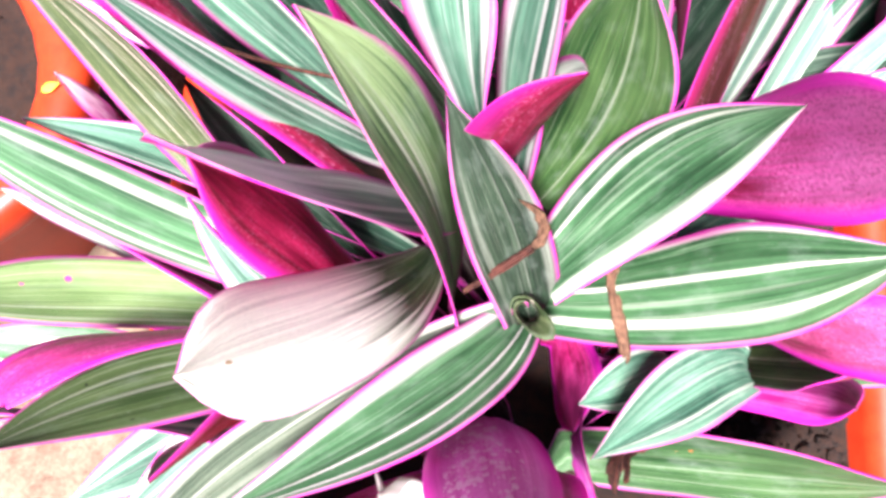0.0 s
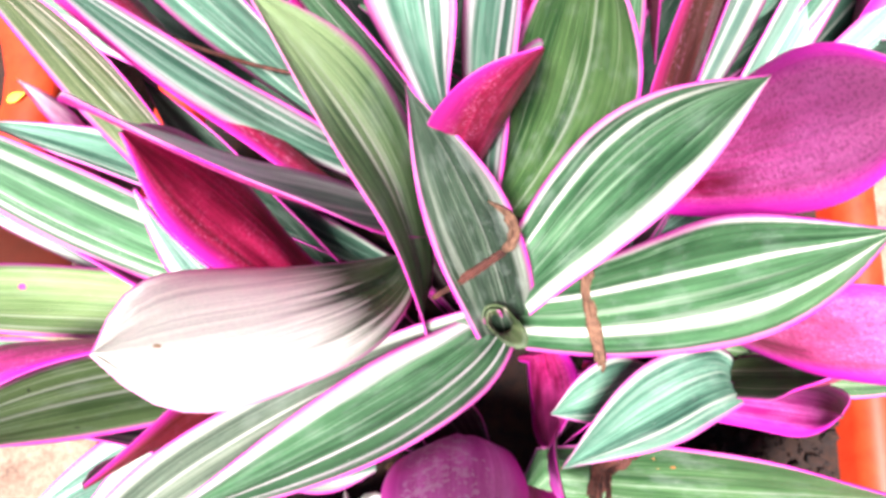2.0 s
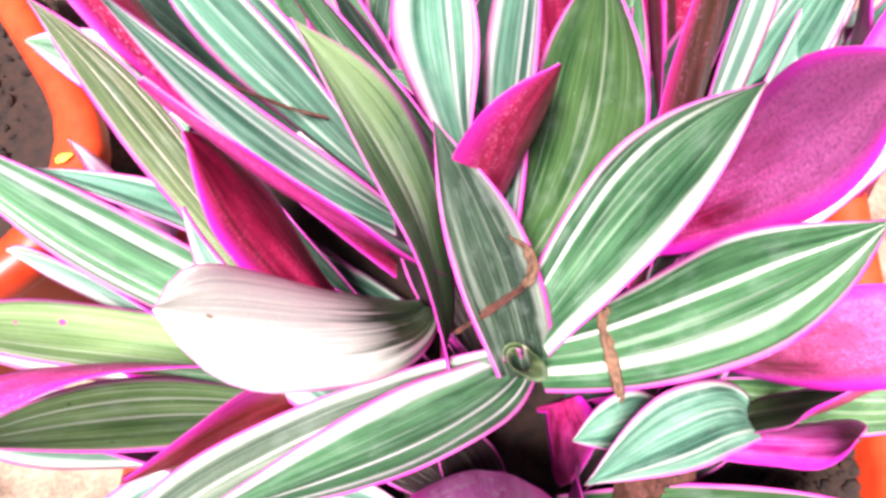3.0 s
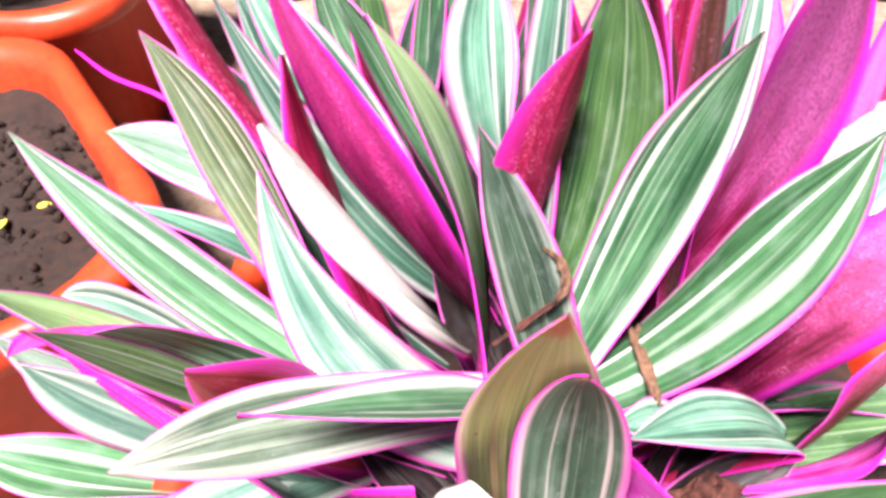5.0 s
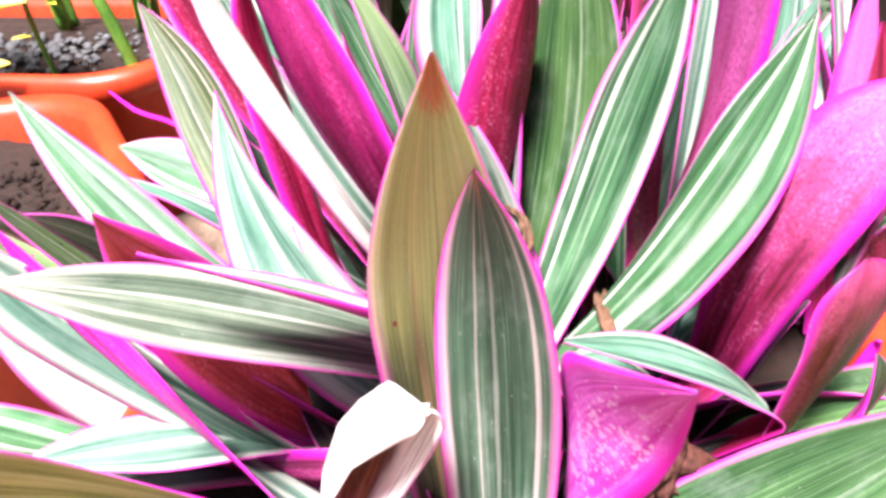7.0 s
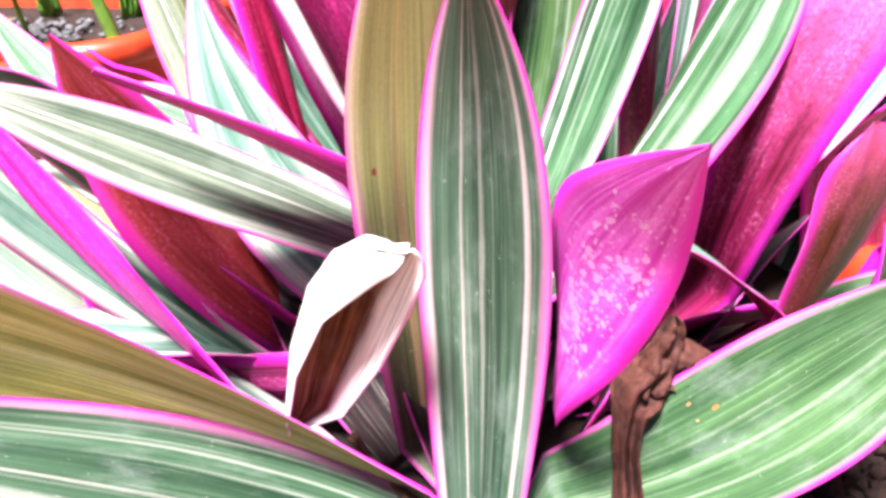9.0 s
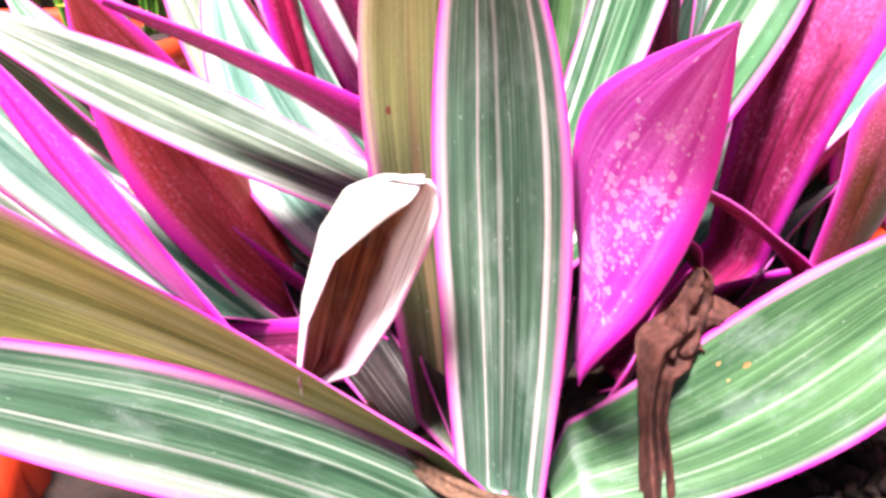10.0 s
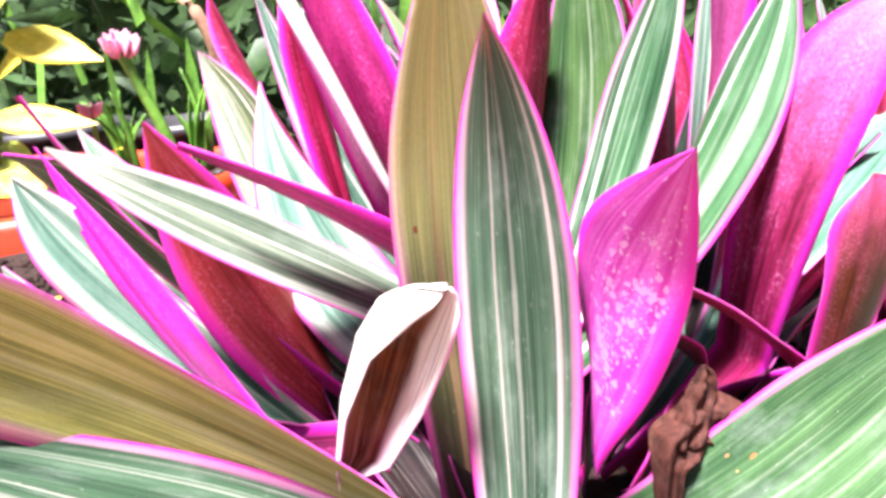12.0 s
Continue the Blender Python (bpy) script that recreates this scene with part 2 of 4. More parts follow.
SPOTS_H = [(0.300, 0.429, 0.022, 0.012, (0.28, 0.10, 0.03)), (0.200, 0.381, 0.014, 0.008, (0.30, 0.13, 0.05)), (0.325, 0.381, 0.010, 0.006, (0.32, 0.18, 0.08))]
SPOTS_Q = [(0.700, 0.667, 0.070, 0.012, (0.60, 0.05, 0.24)), (0.650, 0.762, 0.035, 0.008, (0.60, 0.10, 0.28))]
SPOTS_Y = [(0.325, 0.429, 0.020, 0.008, (0.10, 0.03, 0.015)), (0.475, 0.930, 0.026, 0.008, (0.40, 0.26, 0.14))]
SPOTS_S = [(0.775, 0.762, 0.030, 0.004, (0.01, 0.012, 0.008)), (0.325, 0.619, 0.012, 0.004, (0.01, 0.012, 0.008)), (0.150, 0.714, 0.020, 0.008, (0.02, 0.035, 0.012))]
SPOTS_F = [(0.150, 0.524, 0.022, 0.010, (0.20, 0.05, 0.03)), (0.5, 1.02, 0.8, 0.16, (0.40, 0.13, 0.045))]
LOOK = {
    # filler leaf whose near-black colour stands in for shade deep between leaves
    "gap_shade": leaf_top("shade_toned_gap_leaf", (0.008, 0.005, 0.005), (0.026, 0.014, 0.014), [(0.5, 0.02)], firm=0.02, streak=0.01, edge=0.02, rosy=0.02, dusty=0.03),
    "marked": leaf_top("marked_green_leaf", (0.030, 0.060, 0.016), (0.11, 0.17, 0.060), [(0.5, 0.02), (0.72, 0.014)], firm=0.3, streak=0.18, rosy=0.06, spots=SPOTS_S),
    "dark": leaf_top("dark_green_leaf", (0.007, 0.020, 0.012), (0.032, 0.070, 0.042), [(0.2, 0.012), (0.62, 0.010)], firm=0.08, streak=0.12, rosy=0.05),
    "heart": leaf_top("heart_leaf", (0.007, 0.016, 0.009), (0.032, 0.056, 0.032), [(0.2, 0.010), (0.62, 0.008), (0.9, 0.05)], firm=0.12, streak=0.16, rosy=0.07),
    "green": leaf_top("green_leaf", GREEN_D, GREEN_L, [(0.66, 0.018), (0.3, 0.014)], firm=0.3, streak=0.14, rosy=0.06),
    "white_margin": leaf_top("white_margined_leaf", GREEN_D, GREEN_L, [(0.90, 0.09), (0.20, 0.026), (0.03, 0.03)], firm=0.55, streak=0.16, rosy=0.07),
    "two_band": leaf_top("two_banded_leaf", (0.013, 0.052, 0.017), (0.062, 0.155, 0.064), [(0.36, 0.026), (0.74, 0.046), (0.02, 0.04)], firm=0.7, streak=0.18, rosy=0.05),
    "pale": leaf_top("pale_mint_leaf", (0.040, 0.105, 0.072), (0.16, 0.27, 0.20), [(0.9, 0.12), (0.12, 0.07), (0.55, 0.04)], firm=0.45, streak=0.26, rosy=0.05),
    "teal": leaf_top("teal_leaf", TEAL_D, TEAL_L, [(0.94, 0.05), (0.2, 0.02)], firm=0.42, streak=0.22, rosy=0.05),
    "banded": leaf_top("pink_banded_leaf", TEAL_D, TEAL_L, [(0.10, 0.09), (0.84, 0.05), (0.62, 0.03)], firm=0.42, streak=0.22, cream=(0.88, 0.80, 0.78)),
    "olive": leaf_top("olive_leaf", (0.020, 0.036, 0.012), (0.080, 0.105, 0.042), [(0.72, 0.020), (0.3, 0.010)], firm=0.45, cream=(0.80, 0.66, 0.56), streak=0.2, rosy=0.05),
    "spring": leaf_top("spring_green_leaf", (0.013, 0.046, 0.013), (0.068, 0.135, 0.040), [(0.55, 0.012)], firm=0.2, streak=0.1, rosy=0.03, edge=0.02),
    "yellowing": leaf_top("yellowing_leaf", (0.17, 0.19, 0.042), (0.48, 0.47, 0.13), [(0.95, 0.05), (0.05, 0.05), (0.45, 0.03), (0.7, 0.03)], firm=0.14, streak=0.16, rosy=0.12),
    "cream_edged": leaf_top("cream_edged_leaf", (0.046, 0.072, 0.046), (0.15, 0.195, 0.130), [(0.92, 0.07), (0.1, 0.07), (0.6, 0.018)], firm=0.36, streak=0.2, rosy=0.05, tip=(0.50, 0.50, 0.40), tip_from=0.80),
    # the dark lower half paints the shadow that neighbouring leaves cast on it
    "tan": leaf_top("tan_leaf_shaded_base", spots=SPOTS_F, dark=(0.026, 0.034, 0.014), light=(0.105, 0.115, 0.048), bands=[(0.30, 0.03), (0.52, 0.02), (0.72, 0.03)], cream=(0.62, 0.38, 0.20), firm=0.34, tip_most=0.62, streak=0.24, tip=(0.48, 0.52, 0.18), tip_from=0.38, rosy=0.08),
    # cream tip over a green base, darkened to include the shadow cast across it
    "bleached": leaf_top("bleached_leaf_shaded_base", (0.014, 0.036, 0.014), (0.070, 0.115, 0.040), [(0.1, 0.04)], spots=SPOTS_Y, streak=0.25, tip=(0.94, 0.94, 0.80), tip_from=0.42, edge=0.02, rosy=0.03),
    "upright": leaf_top("upright_olive_leaf", (0.015, 0.040, 0.022), (0.068, 0.124, 0.076), [(0.05, 0.05), (0.82, 0.022), (0.34, 0.008)], firm=0.5, streak=0.22, dusty=0.30, cream=(0.74, 0.58, 0.56), rosy=0.10, tip=(0.40, 0.16, 0.10), tip_from=0.93),
    "pink_margin": leaf_top("pink_margined_leaf", GREEN_D, GREEN_L, [(0.93, 0.11), (0.36, 0.016), (0.16, 0.016)], firm=0.6, streak=0.16, cream=(0.92, 0.74, 0.80), rosy=0.07),
    "spread": leaf_top("spreading_striped_leaf", (0.008, 0.027, 0.011), (0.036, 0.080, 0.040), [(0.95, 0.025), (0.74, 0.012), (0.14, 0.07), (0.36, 0.014)], firm=0.16, streak=0.12, cream=(0.90, 0.82, 0.74), rosy=0.11),
    "long_stripe": leaf_top("long_striped_leaf", GREEN_D, GREEN_L, [(0.74, 0.06), (0.12, 0.03), (0.24, 0.012)], firm=0.36, streak=0.16, rosy=0.06),
    "split": leaf_top("pale_centred_leaf", (0.020, 0.050, 0.017), (0.095, 0.16, 0.062), [(0.42, 0.03), (0.54, 0.012)], firm=0.35, streak=0.16, rosy=0.06, tip=(0.20, 0.28, 0.12), tip_from=0.66),
    "holed": leaf_top("spotted_light_leaf", (0.014, 0.046, 0.014), (0.054, 0.120, 0.042), [(0.58, 0.012), (0.76, 0.009), (0.97, 0.03)], firm=0.14, streak=0.14, rosy=0.05, spots=SPOTS_H),
    "spotted": leaf_top("pink_spotted_leaf", (0.09, 0.16, 0.05), (0.22, 0.32, 0.13), [(0.30, 0.014), (0.12, 0.02)], firm=0.3, streak=0.18, rosy=0.05, spots=SPOTS_Q),
    "white": leaf_top("white_leaf", (0.085, 0.022, 0.008), (0.36, 0.13, 0.050), [(1.0, 0.25), (0.0, 0.10)], firm=0.95, streak=0.22, edge=0.0, rosy=0.02, cream=(0.92, 0.90, 0.84)),
    "mint": leaf_top("white_mint_leaf", (0.20, 0.34, 0.25), (0.44, 0.56, 0.46), [(0.9, 0.08), (0.1, 0.05), (0.62, 0.02)], firm=0.6, streak=0.35, rosy=0.05),
    "wine_top": leaf_top("white_tipped_leaf", (0.070, 0.130, 0.100), (0.26, 0.36, 0.29), [(0.10, 0.09), (0.84, 0.08), (0.55, 0.03)], firm=0.6, streak=0.3, cream=(0.90, 0.84, 0.82), tip=(0.92, 0.86, 0.86), tip_from=0.45),
}
SHEATH = fibrous("dry_brown_leaf", (0.014, 0.004, 0.0025), (0.085, 0.025, 0.016))
STRAW = fibrous("straw_dry_leaf", (0.024, 0.011, 0.006), (0.15, 0.075, 0.042))
PLASTIC = plain("orange_plastic", (0.30, 0.018, 0.004), (0.43, 0.036, 0.008), 14.0, 0.42, 0.12, 0.0008)
SOIL = plain("potting_soil", (0.0028, 0.0010, 0.0003), (0.030, 0.0095, 0.0026), 110.0, 0.95, 1.0, 0.006)
SAND = plain("sandy_ground", (0.07, 0.042, 0.028), (0.23, 0.155, 0.105), 38.0, 0.95, 0.9, 0.004)


# ---- builders ----
def part(name, bm, material, parent, label=""):
    """Links a bmesh as one smooth mesh object under a thing or a part."""
    me = bpy.data.meshes.new(name)
    bm.to_mesh(me)
    bm.free()
    for m in material if isinstance(material, (list, tuple)) else [material]:
        me.materials.append(m)
    for p in me.polygons:
        p.use_smooth = True
    ob = new(name, me)
    ob.parent = parent
    return tagged(ob, label)


def thing(name, label, category, at=(0, 0, 0), group="", kind=""):
    ob = new(name)
    ob.location = at
    ob.empty_display_size = 0.02
    return tagged(ob, label, category, group, kind)


ALONG, ACROSS, THICK = 30, 10, 0.0007


def blade(base, tip, bow, width, roll=0.0, twist=0.0, cup=0.2, peak=0.42, wave=0.0, seed=0, along=ALONG, blunt=1.15, curl=0.0, tip_width=0.0, root=None, heel=0.7):
    """A strap leaf: an arched midline from base to tip, a lance-shaped outline, a cupped section, two faces and a rim. Angles in degrees."""
    b, t = Vector(base), Vector(tip)
    mid = (b + t) / 2 + Vector(bow)
    chord = (t - b).normalized()
    up = Vector((0, 0, 1))
    ref = (up - chord * up.dot(chord)).normalized()
    rows = []
    for i in range(along + 1):
        s = i / along
        p = b * (1 - s) ** 2 + mid * (2 * s * (1 - s)) + t * s * s
        d = ((mid - b) * (2 - 2 * s) + (t - mid) * (2 * s)).normalized()
        side = d.cross(ref).normalized()
        n = side.cross(d)
        a = radians(roll + twist * (s - 0.5))
        side, n = side * math.cos(a) + n * math.sin(a), n * math.cos(a) - side * math.sin(a)
        f = heel + (1 - heel) * math.sin(math.pi / 2 * s / peak) if s < peak else math.cos(math.pi / 2 * min(1.0, (s - peak) / (1 - peak)) ** blunt)
        h = max(width / 2 * max(f, tip_width), 0.0004)
        row = []
        for j in range(ACROSS + 1):
            u = j / ACROSS * 2 - 1
            rib = 0.00035 * math.cos(u * 9.0 + seed) - 0.0012 * max(0.0, 1 - abs(u) * 5) * (1 - s)
            wob = wave * (noise.noise((s * 3.5 + seed, u * 0.8, seed * 1.7)) * abs(u))
            if curl:
                a2 = radians(curl) * u
                rr = h / radians(curl)
                q = p + side * (rr * math.sin(a2)) + n * (rr * (1 - math.cos(a2)))
                row.append((q, n * math.cos(a2) - side * math.sin(a2)))
                continue
            q = p + side * (u * h) + n * (cup * h * u * u + rib + wob)
            row.append((q, n))
        rows.append(row)
    foot = 0
    if root:
        # the sheathing foot that joins the blade to the heart of the plant
        foot, first = 5, rows[0]
        lead = [[(Vector(root).lerp(b, k / foot) + (q - b) * (0.5 + 0.5 * k / foot), n) for q, n in first] for k in range(foot)]
        rows = lead + rows
    bm = bmesh.new()
    uvl = bm.loops.layers.uv.new("UVMap")
    top = [[bm.verts.new(q) for q, n in r] for r in rows]
    low = [[bm.verts.new(q - n * THICK) for q, n in r] for r in rows]

    def quad(vs, coords, slot):
        f = bm.faces.new(vs)
        f.material_index = slot
        for lp, c in zip(f.loops, coords):
            lp[uvl].uv = c

    for i in range(along + foot):
        v0, v1 = max(0, i - foot) / along, max(0, i + 1 - foot) / along
        for j in range(ACROSS):
            u0, u1 = j / ACROSS, (j + 1) / ACROSS
            quad((top[i][j], top[i][j + 1], top[i + 1][j + 1], top[i + 1][j]), ((u0, v0), (u1, v0), (u1, v1), (u0, v1)), 0)
            quad((low[i][j], low[i + 1][j], low[i + 1][j + 1], low[i][j + 1]), ((u0, v0), (u0, v1), (u1, v1), (u1, v0)), 1)
        for j, e in ((0, 0.0), (ACROSS, 1.0)):
            quad((top[i][j], top[i + 1][j], low[i + 1][j], low[i][j]), ((e, v0), (e, v1), (e, v1), (e, v0)), 0)
    bmesh.ops.recalc_face_normals(bm, faces=bm.faces)
    return bm


LEAF_SEED = [0]


def leaf(plant, look_name, under, base, tip, bow, width, roll=0.0, twist=0.0, cup=0.2, peak=0.42, label="", wave=0.0025, blunt=1.15, curl=0.0, tip_width=0.0, foot=False, heel=0.7):
    LEAF_SEED[0] += 1
    root = None
    if foot:
        root = (plant.location.x * 0.6 + base[0] * 0.4, plant.location.y * 0.6 + base[1] * 0.4, 0.066)
    bm = blade(base, tip, bow, width, roll, twist, cup, peak, wave, LEAF_SEED[0] * 1.37, ALONG, blunt, curl, tip_width, root, heel)
    bmesh.ops.translate(bm, verts=bm.verts, vec=-plant.location)
    return part("leaf", bm, (LOOK[look_name], under), plant, label)


# ---- ground ----
GROUND = -0.06
bm = bmesh.new()
bmesh.ops.create_grid(bm, x_segments=60, y_segments=60, size=1.5)
for v in bm.verts:
    v.co.z = GROUND + 0.006 * noise.noise(v.co * 9) + 0.003 * noise.noise(v.co * 31)
far = [bm.verts.new((x, y, GROUND)) for x, y in ((-200, -200), (200, -200), (200, 200), (-200, 200))]
rimv = [max((v for v in bm.verts if v not in far), key=lambda v, a=a, b=b: a * v.co.x + b * v.co.y) for a, b in ((-1, -1), (1, -1), (1, 1), (-1, 1))]
for i in range(4):
    bm.faces.new((far[i], far[(i + 1) % 4], rimv[(i + 1) % 4], rimv[i]))
bmesh.ops.recalc_face_normals(bm, faces=bm.faces)
tagged(part("ground", bm, SAND, None), "dry sandy beige ground between the planters", "ground", kind="structure")


# ---- planters ----
def rounded(w, d, r, n=7):
    """Points of a rounded rectangle, in order."""
    pts = []
    for cx, cy, a0 in ((w / 2 - r, d / 2 - r, 0), (-w / 2 + r, d / 2 - r, 90), (-w / 2 + r, -d / 2 + r, 180), (w / 2 - r, -d / 2 + r, 270)):
        for k in range(n + 1):
            a = radians(a0 + 90 * k / n)
            pts.append((cx + r * math.cos(a), cy + r * math.sin(a)))
    return pts


def planter(label, x, y, turn, w, d, top, soil_z, mat=PLASTIC, r=0.05):
    """A tapered plastic trough with a rolled lip, and the soil in it."""
    pot = thing("planter", label, "planter", (x, y, GROUND))
    pot.rotation_euler[2] = radians(turn)
    h = top - GROUND
    prof = [(-0.040, 0.0), (-0.018, h - 0.035), (-0.014, h - 0.034), (0.004, h - 0.030), (0.007, h - 0.022), (0.007, h - 0.008), (0.003, h - 0.001), (-0.006, h), (-0.014, h - 0.003), (-0.018, h - 0.012), (-0.022, h - 0.05)]
    bm = bmesh.new()
    rings = [[bm.verts.new((px, py, z)) for px, py in rounded(w + 2 * o, d + 2 * o, r)] for o, z in prof]
    for a, b in zip(rings, rings[1:]):
        for i in range(len(a)):
            k = (i + 1) % len(a)
            bm.faces.new((a[i], a[k], b[k], b[i]))
    bm.faces.new(list(reversed(rings[0])))
    part("trough", bm, mat, pot)
    bm = bmesh.new()
    n = 46
    pts = rounded(w - 0.034, d - 0.034, r - 0.01)
    hub = [[bm.verts.new((px * k / 14, py * k / 14, 0)) for px, py in pts] for k in range(1, 15)]
    for a, b in zip(hub, hub[1:]):
        for i in range(len(a)):
            k = (i + 1) % len(a)
            bm.faces.new((a[i], a[k], b[k], b[i]))
    bm.faces.new(hub[0])
    for v in bm.verts:
        v.co.z = soil_z - GROUND + 0.010 * noise.noise(v.co * 28 + Vector((x, y, 0))) + 0.005 * noise.noise(v.co * 80)
    tagged(part("soil", bm, SOIL, pot, "dark crumbly potting soil"), kind="stuff")
    return pot


planter("wide orange plastic planter under the striped plants", 0.04, 0.19, 0, 0.44, 0.44, 0.096, 0.065, r=0.09)
planter("orange plastic planter with bare dark soil", -0.465, 0.295, 39, 0.37, 0.40, 0.14, 0.105, r=0.10)
planter("orange plastic planter with gravel on its soil", -0.77, 0.725, -3, 0.80, 0.32, 0.15, 0.125, r=0.08)

# ---- plants ----
PLANT_A = thing("spiderwort_plant", "striped green and pink spiderwort rosette in a planter", "plant", (0.05, 0.15, 0.065), "striped spiderworts")
PLANT_B = thing("spiderwort_plant", "smaller striped spiderwort rosette with purple undersides", "plant", (0.055, 0.06, 0.065), "striped spiderworts")
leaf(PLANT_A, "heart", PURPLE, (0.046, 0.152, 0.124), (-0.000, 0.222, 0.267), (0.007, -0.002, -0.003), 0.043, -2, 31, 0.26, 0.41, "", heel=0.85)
leaf(PLANT_A, "split", PURPLE, (0.002, 0.154, 0.141), (-0.050, 0.227, 0.324), (0.033, 0.007, 0.004), 0.060, -54, 14, 0.13, 0.55)
leaf(PLANT_A, "banded", PURPLE, (0.033, 0.199, 0.163), (0.005, 0.274, 0.333), (-0.027, 0.018, 0.012), 0.049, 66, -95, 0.27, 0.55)
leaf(PLANT_A, "spring", PURPLE, (0.045, 0.219, 0.131), (0.062, 0.234, 0.348), (0.026, 0.004, 0.025), 0.055, -21, 18, 0.08, 0.50)
leaf(PLANT_A, "pale", GARNET, (0.020, 0.225, 0.150), (0.049, 0.203, 0.330), (0.004, 0.004, 0.002), 0.045, 8, 35, 0.90, 0.45, "folded leaf showing its crimson underside", heel=0.5)
leaf(PLANT_A, "white_margin", PURPLE, (0.051, 0.174, 0.135), (0.115, 0.192, 0.335), (0.013, 0.031, 0.008), 0.047, -25, -23, 0.18, 0.43)
leaf(PLANT_A, "two_band", PURPLE, (0.053, 0.162, 0.129), (0.154, 0.151, 0.317), (0.021, -0.007, -0.004), 0.053, -28, -53, -0.38, 0.52)
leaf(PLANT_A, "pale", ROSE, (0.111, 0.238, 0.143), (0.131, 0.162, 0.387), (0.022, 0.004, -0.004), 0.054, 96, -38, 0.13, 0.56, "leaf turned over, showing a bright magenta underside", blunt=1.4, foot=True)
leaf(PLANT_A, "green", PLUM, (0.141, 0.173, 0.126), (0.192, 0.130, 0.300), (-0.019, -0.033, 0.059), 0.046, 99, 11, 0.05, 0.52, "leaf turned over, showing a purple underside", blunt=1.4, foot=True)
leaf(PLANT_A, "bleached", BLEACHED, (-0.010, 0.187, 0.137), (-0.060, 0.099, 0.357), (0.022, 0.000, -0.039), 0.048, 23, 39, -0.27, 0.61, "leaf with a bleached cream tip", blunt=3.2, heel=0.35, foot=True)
leaf(PLANT_A, "pale", PURPLE, (0.006, 0.128, 0.128), (-0.096, 0.170, 0.279), (-0.027, -0.029, -0.020), 0.050, 56, 77, 0.18, 0.40)
leaf(PLANT_A, "green", CRIMSON, (-0.028, 0.143, 0.140), (-0.072, 0.165, 0.341), (-0.022, 0.023, 0.022), 0.043, 151, 12, 0.24, 0.53, "leaf showing a crimson underside")
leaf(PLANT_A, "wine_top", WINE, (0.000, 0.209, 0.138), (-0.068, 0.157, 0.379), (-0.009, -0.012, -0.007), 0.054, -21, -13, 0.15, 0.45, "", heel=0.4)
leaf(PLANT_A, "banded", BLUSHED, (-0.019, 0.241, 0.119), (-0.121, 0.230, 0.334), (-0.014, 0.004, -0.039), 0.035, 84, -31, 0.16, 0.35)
leaf(PLANT_A, "teal", PURPLE, (0.009, 0.210, 0.138), (-0.123, 0.277, 0.322), (-0.004, -0.001, 0.024), 0.046, 88, -76, 0.18, 0.57)
leaf(PLANT_A, "olive", PURPLE, (-0.062, 0.139, 0.131), (-0.179, 0.263, 0.296), (0.001, 0.034, 0.014), 0.043, 57, -38, 0.30, 0.50)
leaf(PLANT_A, "long_stripe", PURPLE, (-0.038, 0.166, 0.084), (-0.252, 0.227, 0.257), (-0.017, -0.016, -0.003), 0.039, 14, 7, 0.19, 0.51)
leaf(PLANT_A, "spotted", PURPLE, (-0.037, 0.152, 0.085), (-0.230, 0.129, 0.242), (-0.050, 0.020, -0.013), 0.041, -18, -7, 0.15, 0.60)
leaf(PLANT_A, "marked", PURPLE, (-0.024, 0.127, 0.094), (-0.157, 0.071, 0.286), (-0.041, 0.020, -0.009), 0.043, -20, 41, 0.12, 0.49)
leaf(PLANT_B, "green", RUSSET, (-0.040, 0.144, 0.088), (-0.098, 0.065, 0.273), (-0.021, -0.008, 0.010), 0.048, -97, 87, 0.39, 0.45, "broad leaf turned over, showing a russet underside", heel=0.5)
leaf(PLANT_A, "pink_margin", PURPLE, (0.038, 0.149, 0.136), (-0.077, 0.053, 0.265), (0.030, 0.001, 0.005), 0.044, -15, 8, 0.27, 0.39, "", heel=0.6)
leaf(PLANT_A, "cream_edged", BRIGHT, (0.028, 0.148, 0.141), (-0.112, 0.026, 0.270), (-0.030, 0.003, 0.009), 0.037, 39, -6, 0.04, 0.59)
leaf(PLANT_A, "teal", CRIMSON, (0.162, 0.130, 0.135), (0.068, 0.081, 0.215), (0.036, 0.033, -0.017), 0.038, 1, 4, 0.16, 0.59, "short leaf arching over", foot=True)
leaf(PLANT_A, "teal", MAROON, (0.118, 0.132, 0.142), (0.066, 0.105, 0.184), (0.000, -0.004, 0.012), 0.030, 0, 0, 0.30, 0.37, "", heel=0.3)
leaf(PLANT_B, "holed", PURPLE, (0.073, 0.080, 0.070), (0.214, 0.076, 0.208), (0.013, 0.002, -0.028), 0.059, -54, -17, 0.08, 0.47, "", foot=True)
leaf(PLANT_B, "upright", PURPLE, (0.042, 0.065, 0.071), (0.042, 0.047, 0.302), (0.003, 0.034, 0.052), 0.050, -172, 16, 0.08, 0.36, "", foot=True)
leaf(PLANT_B, "tan", SPECKLED, (0.022, 0.098, 0.083), (0.033, 0.041, 0.338), (-0.006, 0.025, 0.016), 0.057, -173, 6, 0.32, 0.48, "tan leaf standing upright", foot=True)
leaf(PLANT_B, "green", SPECKLED, (0.071, 0.089, 0.120), (0.103, 0.004, 0.263), (-0.017, 0.018, 0.006), 0.056, 76, -76, 0.17, 0.44, "speckled magenta leaf underside", heel=0.5)
